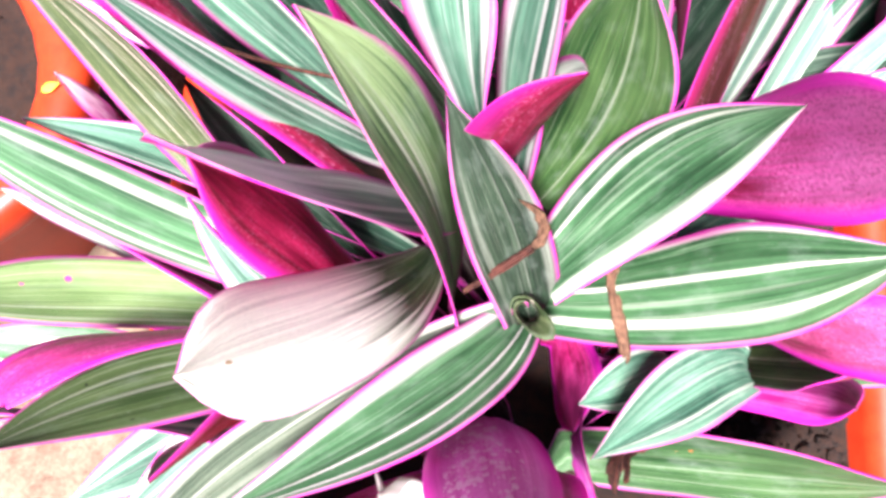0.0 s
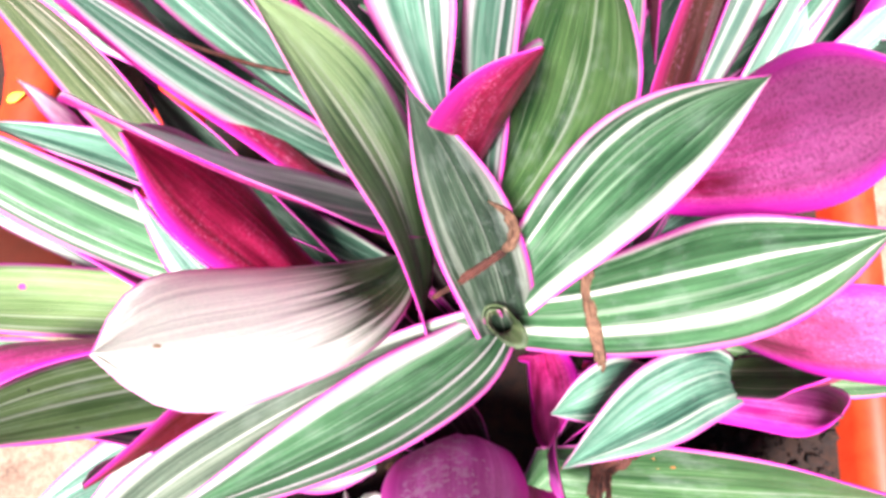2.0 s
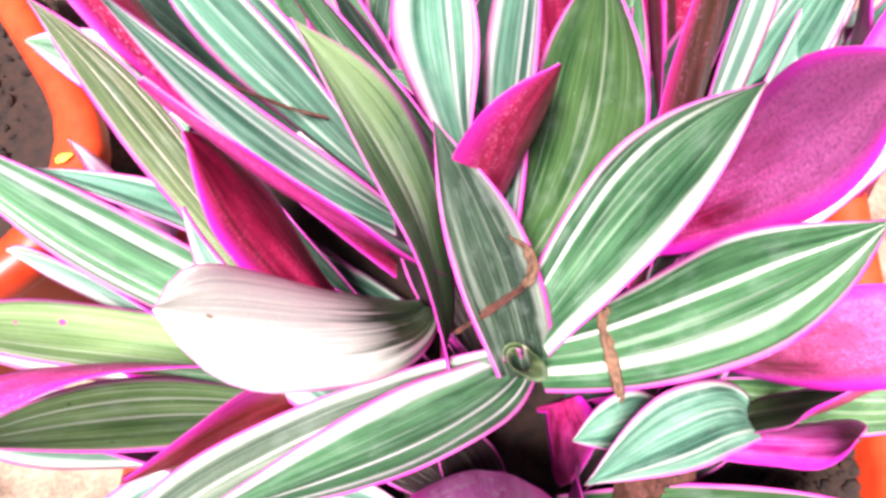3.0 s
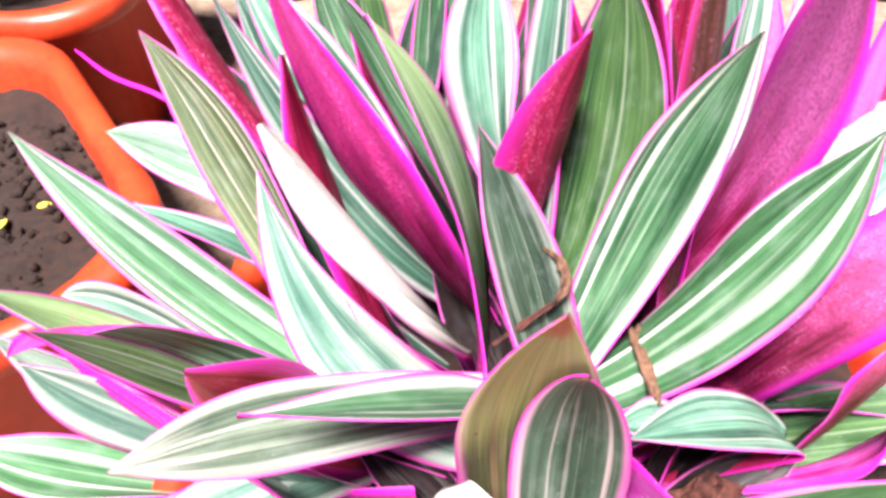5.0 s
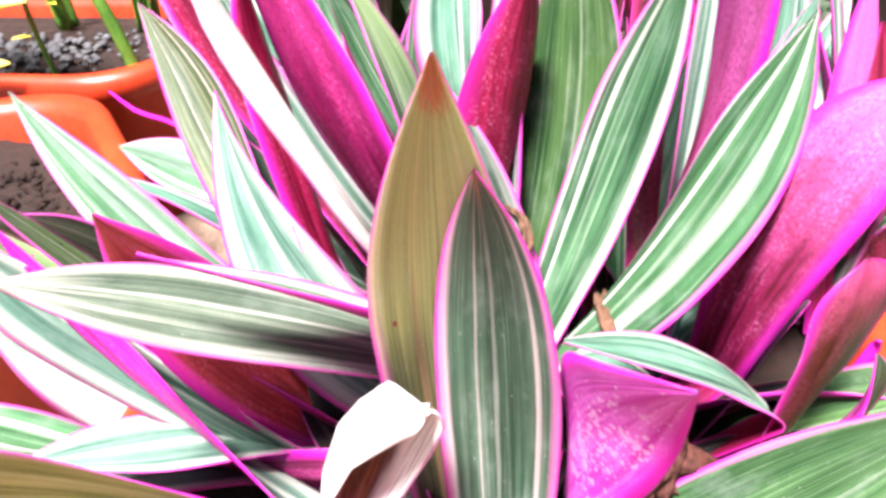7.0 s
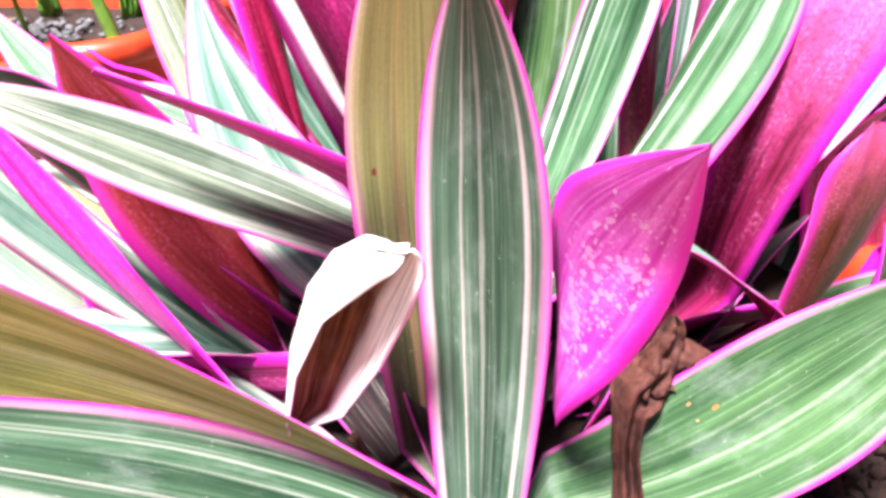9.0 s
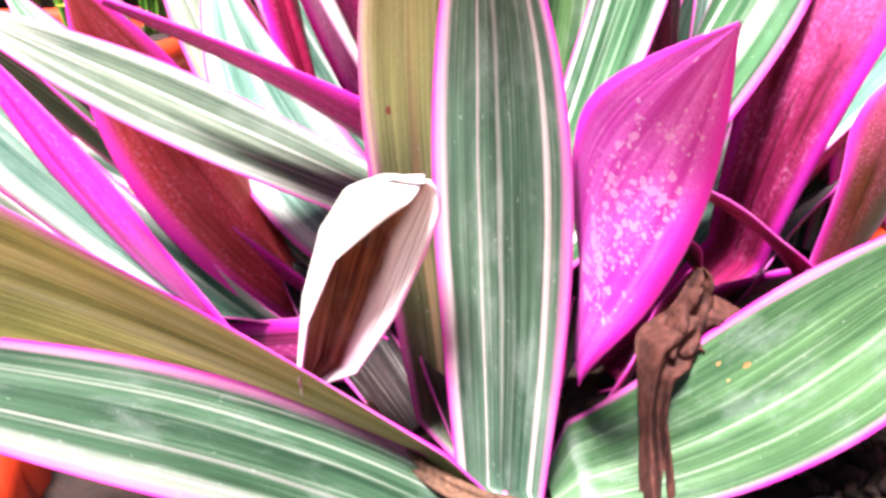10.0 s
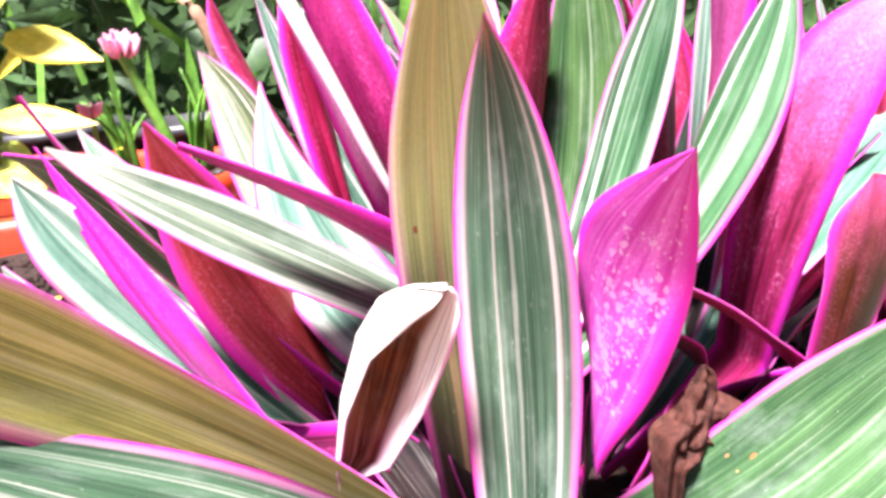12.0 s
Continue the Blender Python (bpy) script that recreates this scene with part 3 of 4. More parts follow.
leaf(PLANT_B, "yellowing", PURPLE, (0.013, 0.065, 0.087), (-0.148, -0.054, 0.253), (-0.047, 0.030, 0.010), 0.055, 111, -62, 0.28, 0.70, "", foot=True)
leaf(PLANT_B, "spread", PURPLE, (0.027, 0.052, 0.061), (-0.178, -0.051, 0.205), (0.008, 0.029, -0.004), 0.050, 33, 12, 0.14, 0.29, "", foot=True)
leaf(PLANT_B, "pale", HOT, (-0.024, 0.081, 0.086), (-0.167, 0.087, 0.263), (0.007, -0.003, -0.057), 0.048, -53, -82, 0.10, 0.33, "", heel=0.2)
leaf(PLANT_B, "mint", PURPLE, (-0.105, 0.133, 0.099), (-0.252, 0.141, 0.191), (-0.016, 0.050, -0.107), 0.080, 102, -40, 0.44, 0.45, "broad pale mint leaf")
leaf(PLANT_A, "pale", PURPLE, (0.129, 0.203, 0.117), (0.250, 0.431, 0.253), (0.002, 0.004, 0.004), 0.042, -49, 24, 0.24, 0.45, "", foot=True)
leaf(PLANT_A, "pale", PURPLE, (0.109, 0.208, 0.117), (0.139, 0.296, 0.338), (0.014, 0.017, 0.007), 0.037, -66, 51, 0.23, 0.47, "", foot=True)
leaf(PLANT_A, "olive", MAROON, (0.106, 0.192, 0.121), (0.104, 0.253, 0.382), (0.002, -0.011, 0.010), 0.035, 128, 33, 0.22, 0.47, "", foot=True)
leaf(PLANT_A, "banded", PURPLE, (0.032, 0.216, 0.120), (0.042, 0.256, 0.372), (-0.010, 0.003, 0.008), 0.040, 43, -6, 0.12, 0.45)
leaf(PLANT_A, "green", PURPLE, (0.035, 0.220, 0.116), (-0.080, 0.291, 0.307), (0.005, 0.012, 0.007), 0.044, 92, -17, 0.19, 0.49)
leaf(PLANT_A, "teal", PURPLE, (0.128, 0.207, 0.126), (0.278, 0.338, 0.262), (0.025, -0.003, 0.003), 0.048, -2, -5, 0.21, 0.51, "", foot=True)
leaf(PLANT_A, "teal", CRIMSON, (-0.019, 0.186, 0.110), (-0.215, 0.229, 0.207), (-0.002, 0.013, 0.020), 0.035, -29, 29, 0.26, 0.43)
leaf(PLANT_A, "white_margin", PURPLE, (-0.057, 0.266, 0.109), (-0.278, 0.347, 0.167), (-0.032, 0.034, 0.016), 0.044, 28, 17, 0.18, 0.60)
# dark look here puts the shade of the central gap into the leaf colour
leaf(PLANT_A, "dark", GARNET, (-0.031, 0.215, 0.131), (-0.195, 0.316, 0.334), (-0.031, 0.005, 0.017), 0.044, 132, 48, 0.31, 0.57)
leaf(PLANT_A, "pale", PURPLE, (-0.047, 0.110, 0.092), (-0.179, 0.082, 0.251), (-0.039, -0.010, 0.025), 0.038, 91, -28, 0.23, 0.63)
leaf(PLANT_A, "dark", PURPLE, (0.103, 0.156, 0.096), (0.275, 0.136, 0.131), (0.002, 0.038, 0.014), 0.041, 33, -21, 0.28, 0.47, "", foot=True)
leaf(PLANT_B, "two_band", PURPLE, (-0.027, 0.100, 0.108), (-0.307, 0.125, 0.104), (-0.034, -0.002, -0.026), 0.052, -36, 97, 0.16, 0.60)
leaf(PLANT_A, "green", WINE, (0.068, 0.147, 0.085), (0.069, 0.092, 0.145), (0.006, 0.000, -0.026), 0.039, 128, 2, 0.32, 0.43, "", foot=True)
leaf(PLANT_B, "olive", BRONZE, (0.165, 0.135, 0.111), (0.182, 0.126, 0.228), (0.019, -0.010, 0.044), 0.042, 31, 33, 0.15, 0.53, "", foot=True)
leaf(PLANT_A, "pale", PURPLE, (-0.068, 0.125, 0.103), (-0.262, 0.210, 0.143), (-0.013, 0.017, 0.064), 0.044, 85, -23, 0.25, 0.46)
# dark look again stands in for shade between the inner leaves
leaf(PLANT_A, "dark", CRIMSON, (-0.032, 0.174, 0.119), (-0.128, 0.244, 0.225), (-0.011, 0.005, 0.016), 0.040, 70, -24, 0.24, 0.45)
leaf(PLANT_A, "green", BRIGHT, (0.133, 0.128, 0.094), (0.189, 0.109, 0.195), (0.046, 0.004, -0.009), 0.034, -157, -32, 0.27, 0.43, "", blunt=1.5, foot=True)
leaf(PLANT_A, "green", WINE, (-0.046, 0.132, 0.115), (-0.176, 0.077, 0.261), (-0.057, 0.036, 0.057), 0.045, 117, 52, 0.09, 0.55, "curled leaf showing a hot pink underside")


# the young leaf in the heart of the rosette, rolled into a cone with one pointed lip
def cornet(bottom, mouth, toward, radius, lip, turns=1.3, around=40, up=12):
    b, axis = Vector(bottom), Vector(mouth) - Vector(bottom)
    tall = axis.length
    axis.normalize()
    x = (Vector(toward) - axis * axis.dot(Vector(toward))).normalized()
    y = axis.cross(x)
    bm = bmesh.new()
    uvl = bm.loops.layers.uv.new("UVMap")
    sheets = []
    for off in (0.0, 0.0007):
        grid = []
        for i in range(around + 1):
            a = 2 * math.pi * turns * (i / around - 0.5)
            point = max(0.0, math.cos(a)) ** 3 if abs(a) < math.pi / 2 else 0.0
            high = tall * (0.93 - 0.10 * abs(a) / math.pi) + lip * point
            col = []
            for k in range(up + 1):
                h = high * k / up
                rr = radius * (0.45 + 0.55 * h / tall) + 0.0004 * a + max(0.0, h - tall * 0.85) * 0.75 * point + off
                col.append(bm.verts.new(b + axis * h + (x * math.cos(a) + y * math.sin(a)) * rr * (1 - 0.25 * abs(math.sin(a)))))
            grid.append(col)
        sheets.append(grid)
    for slot, grid in enumerate(sheets):
        for i in range(around):
            for k in range(up):
                f = bm.faces.new((grid[i][k], grid[i + 1][k], grid[i + 1][k + 1], grid[i][k + 1]))
                f.material_index = slot
                for lp, c in zip(f.loops, ((i, k), (i + 1, k), (i + 1, k + 1), (i, k + 1))):
                    lp[uvl].uv = (c[0] / around, c[1] / up * 0.7)
    for i in range(around):
        f = bm.faces.new((sheets[0][i][up], sheets[0][i + 1][up], sheets[1][i + 1][up], sheets[1][i][up]))
        for lp in f.loops:
            lp[uvl].uv = (0.5, 0.6)
    bmesh.ops.recalc_face_normals(bm, faces=bm.faces)
    bmesh.ops.translate(bm, verts=bm.verts, vec=-PLANT_A.location)
    return bm


part("leaf", cornet((0.046, 0.157, 0.110), (0.0405, 0.1515, 0.163), (0.014, -0.013, 0), 0.0088, 0.010), (LOOK["olive"], LOOK["olive"]), PLANT_A, "young leaf rolled into a cone")

# the small white leaf rolled into a channel, its top folded over
def rolled_leaf(foot, head, across, root):
    """A channel leaf between foot and head; the two margins, the edge of the folded rim, the crease and the right-hand rim are given in mm along its height."""
    o, up = Vector(foot), Vector(head) - Vector(foot)
    tall = up.length
    up.normalize()
    x = (Vector(across) - up * up.dot(Vector(across))).normalized()
    out = x.cross(up)
    keys = (0.0, 0.1, 0.4, 0.7, 0.88, 0.96, 1.0)
    left = (-9.0, -10.0, -8.2, -2.0, 6.0, 13.0, 20.0)
    band = (0.6, 1.8, 3.4, 6.5, 13.5, 14.5, 11.0)
    back = (1.0, 7.0, 17.0, 23.0, 21.0, 8.0, -3.0)
    crease = (-7.5, -3.0, 1.4, 6.5, 17.0, 24.0, 30.0)
    right = (-6.0, 11.5, 24.5, 33.0, 36.5, 35.5, 32.5)
    rows, n, m = [], 40, 24
    stops = (0.0, 0.10, 0.22, 0.42, 0.70, 1.0)
    for i in range(n + 1):
        s = i / n
        le, ba, bk, cr, ri = (float(np.interp(s, keys, k)) for k in (left, band, back, crease, right))
        wide = (le + ba, le + ba * 0.45, le, cr, cr + (ri - cr) * 0.55, ri)
        deep = (min(6.0, bk), min(4.0, bk * 0.6), -bk * 0.55, -bk, -bk * 0.30, 1.0)
        row = []
        for j in range(m + 1):
            u = j / m
            k = max(q for q in range(5) if stops[q] <= u or q == 0)
            f = (u - stops[k]) / (stops[k + 1] - stops[k])
            f = f * f * (3 - 2 * f) * 0.45 + f * 0.55
            px, pd = (p[k] + (p[k + 1] - p[k]) * f for p in (wide, deep))
            sag = -0.10 * bk * max(0.0, 1 - abs(u - 0.3) / 0.3) * s
            row.append((o + up * (s * tall + 0.001 * sag) + x * (0.001 * px) + out * (0.001 * (pd + 0.4 * noise.noise((s * 4, u * 5, 3)))), u, s))
        rows.append(row)
    first = rows[0]
    rows = [[(Vector(root).lerp(q, k / 4), u, 0.0) for q, u, v in first] for k in range(4)] + rows
    bm = bmesh.new()
    uvl = bm.loops.layers.uv.new("UVMap")
    top = [[bm.verts.new(q) for q, u, v in r] for r in rows]
    low = [[bm.verts.new(r[j][0] - (r[min(j + 1, m)][0] - r[max(j - 1, 0)][0]).cross(up).normalized() * 0.0009) for j in range(m + 1)] for r in rows]

    def quad(vs, coords, slot):
        f = bm.faces.new(vs)
        f.material_index = slot
        for lp, c in zip(f.loops, coords):
            lp[uvl].uv = c

    for i in range(len(rows) - 1):
        for j in range(m):
            a, b, c, d = (i, j), (i, j + 1), (i + 1, j + 1), (i + 1, j)
            quad([top[p][q] for p, q in (a, b, c, d)], [rows[p][q][1:] for p, q in (a, b, c, d)], 0)
            quad([low[p][q] for p, q in (a, d, c, b)], [rows[p][q][1:] for p, q in (a, d, c, b)], 1)
        for j in (0, m):
            quad((top[i][j], top[i + 1][j], low[i + 1][j], low[i][j]), [(j / m, rows[p][j][2]) for p in (i, i + 1, i + 1, i)], 0)
    for j in range(m):
        quad((top[-1][j], top[-1][j + 1], low[-1][j + 1], low[-1][j]), [(q / m, 1.0) for q in (j, j + 1, j + 1, j)], 1)
    bmesh.ops.recalc_face_normals(bm, faces=bm.faces)
    bmesh.ops.translate(bm, verts=bm.verts, vec=-PLANT_B.location)
    return bm


part("leaf", rolled_leaf((-0.0224, 0.055, 0.1223), (-0.0070, 0.038, 0.2147), (0.98, 0.19, -0.058), (-0.040, 0.066, 0.090)), (LOOK["white"], IVORY), PLANT_B, "rolled white leaf with a brown inside")

# ---- the rosette behind ----
PLANT_C = thing("spiderwort_plant", "striped spiderwort rosette growing behind the others", "plant", (0.12, 0.31, 0.065), "striped spiderworts")
rng = random.Random(5)
TONES = ("teal", "dark", "green", "dark", "banded", "dark", "teal", "dark")
for k in range(20):
    turn = radians(-25 + 215 * k / 19)
    rise, long = radians(rng.uniform(34, 66)), rng.uniform(0.13, 0.19)
    root = Vector((0.12 + 0.03 * math.cos(turn) + rng.uniform(-0.03, 0.03), 0.31 + 0.03 * math.sin(turn), 0.07))
    reach = Vector((math.cos(turn) * math.cos(rise), math.sin(turn) * math.cos(rise), math.sin(rise))) * long
    leaf(PLANT_C, TONES[k % 8], PURPLE, root, root + reach, (0, 0, rng.uniform(0.0, 0.02)), rng.uniform(0.032, 0.042), rng.uniform(-25, 25), rng.uniform(-30, 30), rng.uniform(0.1, 0.3), rng.uniform(0.38, 0.5))


# teal leaves closing the gap at the back
leaf(PLANT_C, "teal", PURPLE, (-0.040, 0.300, 0.080), (-0.150, 0.330, 0.290), (-0.010, 0.0, 0.010), 0.046, 60, -30, 0.2, 0.5)
leaf(PLANT_C, "green", CRIMSON, (-0.020, 0.320, 0.080), (-0.105, 0.345, 0.300), (-0.010, 0.0, 0.010), 0.046, 60, -30, 0.2, 0.5)
leaf(PLANT_C, "dark", CRIMSON, (-0.060, 0.285, 0.080), (-0.205, 0.345, 0.250), (-0.010, 0.0, 0.010), 0.044, 40, -10, 0.2, 0.5)

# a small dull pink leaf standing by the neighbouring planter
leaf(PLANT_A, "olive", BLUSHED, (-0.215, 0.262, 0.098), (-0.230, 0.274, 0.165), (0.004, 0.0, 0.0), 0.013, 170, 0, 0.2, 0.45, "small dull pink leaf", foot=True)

# two low pale leaves lying out over the planter's edge
leaf(PLANT_A, "pale", PURPLE, (-0.050, 0.140, 0.095), (-0.155, 0.035, 0.170), (0.0, 0.0, 0.008), 0.044, 0, 0, 0.15, 0.5)
leaf(PLANT_A, "banded", PURPLE, (-0.065, 0.130, 0.085), (-0.195, 0.040, 0.140), (0.0, 0.0, 0.008), 0.042, 0, 0, 0.15, 0.5)

# a low green leaf leaning out to the side
leaf(PLANT_A, "spring", PURPLE, (0.140, 0.160, 0.080), (0.262, 0.135, 0.165), (0.0, 0.0, 0.010), 0.044, -20, 0, 0.15, 0.5)

# a close back row of taller leaves; those at left are coloured dark as gap shade
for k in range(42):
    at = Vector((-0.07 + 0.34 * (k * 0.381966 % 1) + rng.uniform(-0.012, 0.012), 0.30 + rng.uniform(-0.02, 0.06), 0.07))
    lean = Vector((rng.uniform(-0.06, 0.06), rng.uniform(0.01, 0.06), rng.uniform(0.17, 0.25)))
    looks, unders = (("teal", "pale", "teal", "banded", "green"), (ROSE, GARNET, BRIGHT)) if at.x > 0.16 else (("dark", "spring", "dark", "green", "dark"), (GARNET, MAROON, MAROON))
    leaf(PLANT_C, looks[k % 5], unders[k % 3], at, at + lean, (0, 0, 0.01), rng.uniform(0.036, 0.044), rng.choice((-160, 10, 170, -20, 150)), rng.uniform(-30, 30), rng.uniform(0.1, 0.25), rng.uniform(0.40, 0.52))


# low filler leaves and stubs between the rosettes, near-black to paint the gaps' shade
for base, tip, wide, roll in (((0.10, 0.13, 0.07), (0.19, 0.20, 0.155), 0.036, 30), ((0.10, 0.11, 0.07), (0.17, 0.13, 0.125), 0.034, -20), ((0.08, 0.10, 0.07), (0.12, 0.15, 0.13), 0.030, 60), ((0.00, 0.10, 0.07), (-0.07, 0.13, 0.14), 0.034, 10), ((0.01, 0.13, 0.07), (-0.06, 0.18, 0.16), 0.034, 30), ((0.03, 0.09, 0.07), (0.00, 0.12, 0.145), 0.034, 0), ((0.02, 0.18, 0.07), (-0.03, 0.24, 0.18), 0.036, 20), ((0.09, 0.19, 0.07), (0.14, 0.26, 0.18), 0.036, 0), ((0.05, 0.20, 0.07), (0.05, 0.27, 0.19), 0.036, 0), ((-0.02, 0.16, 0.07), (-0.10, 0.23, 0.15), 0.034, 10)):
    leaf(PLANT_A, "gap_shade", MAROON, base, tip, (0, 0, 0.012), wide, roll, 0, 0.25, 0.42)

# ---- dry leaf pieces ----
def spline(pts, n):
    """Catmull-Rom points through pts."""
    ps = [Vector(p) for p in pts]
    ps = [ps[0] * 2 - ps[1]] + ps + [ps[-1] * 2 - ps[-2]]
    out = []
    for i in range(n + 1):
        f = i / n * (len(ps) - 3)
        k = min(int(f), len(ps) - 4)
        t = f - k
        a, b, c, d = ps[k:k + 4]
        out.append(0.5 * (2 * b + (c - a) * t + (2 * a - 5 * b + 4 * c - d) * t * t + (3 * b - a - 3 * c + d) * t ** 3))
    return out


def ribbon(pts, widths, facing, seed, origin=(0, 0, 0), n=26, m=6, crumple=0.0022, thick=0.0007):
    """A crumpled, curled strip of dead leaf."""
    mid = spline(pts, n)
    bm = bmesh.new()
    up0 = Vector(facing).normalized()
    rows = []
    for i, p in enumerate(mid):
        s = i / n
        d = (mid[min(i + 1, n)] - mid[max(i - 1, 0)]).normalized()
        side = d.cross(up0).normalized()
        nn = side.cross(d)
        f = s * (len(widths) - 1)
        k = min(int(f), len(widths) - 2)
        w = widths[k] + (widths[k + 1] - widths[k]) * (f - k)
        w *= 1 + 0.25 * noise.noise((s * 9, seed, 0))
        a = 0.5 * noise.noise((s * 4, seed, 3))
        row = []
        for j in range(m + 1):
            u = j / m * 2 - 1
            fold = crumple * (1.4 * noise.noise((u * 1.7, s * 6, seed)) + 0.8 * math.cos(u * 5 + seed) + 0.45 * noise.noise((u * 6.0, s * 19, seed + 5))) - 0.28 * w * u * u
            q = p + (side * math.cos(a) + nn * math.sin(a)) * (u * w / 2) + nn * fold - Vector(origin)
            row.append((bm.verts.new(q), bm.verts.new(q - nn * thick)))
        rows.append(row)
    for r0, r1 in zip(rows, rows[1:]):
        for j in range(m):
            bm.faces.new((r0[j][0], r0[j + 1][0], r1[j + 1][0], r1[j][0]))
            bm.faces.new((r0[j][1], r1[j][1], r1[j + 1][1], r0[j + 1][1]))
        for j in (0, m):
            bm.faces.new((r0[j][0], r1[j][0], r1[j][1], r0[j][1]))
    for row in (rows[0], rows[-1]):
        for j in range(m):
            bm.faces.new((row[j][0], row[j][1], row[j + 1][1], row[j + 1][0]))
    bmesh.ops.recalc_face_normals(bm, faces=bm.faces)
    return bm


def dry_piece(label, *args, mat=STRAW, **kw):
    return tagged(part("dried_leaf", ribbon(*args, **kw), mat, None), label, "dried leaf")


dry_piece("twisted dry brown leaf strip across a green leaf", [(0.0085, 0.1575, 0.174), (0.0255, 0.168, 0.181), (0.042, 0.179, 0.186)], [0.002, 0.0045, 0.0035], (0, -0.3, 1), 1.0, mat=SHEATH)
dry_piece("pale torn dry leaf tip on a green leaf", [(0.042, 0.179, 0.186), (0.0475, 0.185, 0.193), (0.044, 0.192, 0.202), (0.034, 0.196, 0.209)], [0.003, 0.008, 0.005, 0.0006], (0.5, -0.6, 0.7), 4.0, n=18)
dry_piece("narrow dry brown strip across a banded leaf", [(0.084, 0.176, 0.171), (0.0845, 0.163, 0.174), (0.0865, 0.148, 0.176), (0.090, 0.131, 0.173), (0.090, 0.127, 0.168)], [0.007, 0.008, 0.007, 0.006, 0.001], (0, -0.2, 1), 2.6, mat=STRAW)
part("dry_sheath", ribbon([(0.1035, 0.062, 0.070), (0.1015, 0.073, 0.090), (0.1005, 0.083, 0.110), (0.104, 0.089, 0.124), (0.116, 0.094, 0.134), (0.129, 0.100, 0.130), (0.133, 0.104, 0.121)], [0.013, 0.011, 0.011, 0.020, 0.024, 0.020, 0.006], (0, -1, 0.35), 7.3, PLANT_B.location, n=90, m=22, crumple=0.0034), SHEATH, PLANT_B, "shrivelled brown dead leaf")
part("dry_sheath", ribbon([(0.108, 0.090, 0.122), (0.1135, 0.094, 0.137), (0.117, 0.098, 0.149), (0.116, 0.100, 0.156)], [0.010, 0.013, 0.009, 0.002], (0.2, -1, 0.2), 2.2, PLANT_B.location, n=24, m=8, crumple=0.003), SHEATH, PLANT_B, "shrivelled brown dead leaf tip")
part("dry_sheath", ribbon([(-0.016, 0.080, 0.098), (0.004, 0.064, 0.085), (0.026, 0.052, 0.080), (0.048, 0.047, 0.078), (0.066, 0.047, 0.077), (0.071, 0.047, 0.079)], [0.004, 0.007, 0.010, 0.008, 0.005, 0.002], (0, -0.8, 0.7), 9.1, PLANT_B.location, n=36), STRAW, PLANT_B, "curled straw-coloured leaf base")
dry_piece("thin dry brown stalk lying over the leaves", [(-0.098, 0.236, 0.279), (-0.083, 0.238, 0.263), (-0.068, 0.241, 0.247), (-0.048, 0.240, 0.240)], [0.0012, 0.0018, 0.0016, 0.0010], (0, 0, 1), 3.3, mat=SHEATH, n=16, m=3, crumple=0.0002)
dry_piece("thin magenta flower stalk hanging over a planter edge", [(-0.345, 0.452, 0.172), (-0.305, 0.423, 0.166), (-0.262, 0.402, 0.164), (-0.22, 0.385, 0.150)], [0.0012, 0.003, 0.0034, 0.003], (0, -0.3, 1), 5.1, mat=PURPLE, n=16, m=3, crumple=0.0002)


part("leaf", ribbon([(0.196, 0.150, 0.085), (0.200, 0.163, 0.108), (0.207, 0.167, 0.130), (0.213, 0.168, 0.150), (0.213, 0.164, 0.158)], [0.007, 0.006, 0.006, 0.005, 0.001], (-0.3, -1, 0.4), 6.4, PLANT_A.location, n=24, m=4, crumple=0.0004), PURPLE, PLANT_A, "narrow curling pink leaf")


# ---- soil bits and background garden ----
LEAFY = plain("fresh_green_blade", (0.05, 0.15, 0.018), (0.18, 0.38, 0.05), 20.0, 0.45, 0.3, glow=0.25)
YELLOW = plain("yellow_leaf", (0.50, 0.42, 0.02), (0.86, 0.74, 0.10), 16.0, 0.5, 0.3, glow=0.25)
LIME = plain("lime_leaf", (0.30, 0.42, 0.05), (0.62, 0.66, 0.16), 16.0, 0.5, 0.3, glow=0.25)
HEDGE = plain("dark_foliage", (0.008, 0.024, 0.007), (0.045, 0.10, 0.024), 9.0, 0.6, 0.3, glow=0.12)
PETAL = plain("pink_petal", (0.70, 0.20, 0.36), (0.90, 0.55, 0.66), 30.0, 0.5, 0.2, glow=0.25)
BLACK = plain("black_plastic", (0.010, 0.010, 0.012), (0.035, 0.033, 0.034), 20.0, 0.45, 0.2)
PEBBLE = plain("grey_gravel", (0.025, 0.024, 0.024), (0.10, 0.097, 0.097), 60.0, 0.8, 0.5)
BARK = plain("brown_stem", (0.14, 0.07, 0.04), (0.34, 0.20, 0.12), 40.0, 0.8, 0.6)


def oval(width, length, mat_points=8, cup=0.15):
    """A plain oval leaf lying along +y from the origin, with thickness."""
    bm = bmesh.new()
    rows = []
    for i in range(mat_points + 1):
        s = i / mat_points
        h = width / 2 * max(0.04, math.sin(math.pi * min(1.0, 0.06 + 0.94 * s) ** 0.85))
        rows.append([[bm.verts.new((u * h, s * length, cup * h * u * u + 0.12 * length * s * (1 - s) + dz)) for u in (-1, -0.5, 0, 0.5, 1)] for dz in (0, -0.0008)])
    for a, b in zip(rows, rows[1:]):
        for j in range(4):
            bm.faces.new((a[0][j], a[0][j + 1], b[0][j + 1], b[0][j]))
            bm.faces.new((a[1][j], b[1][j], b[1][j + 1], a[1][j + 1]))
        for j in (0, 4):
            bm.faces.new((a[0][j], b[0][j], b[1][j], a[1][j]))
    bmesh.ops.recalc_face_normals(bm, faces=bm.faces)
    return bm


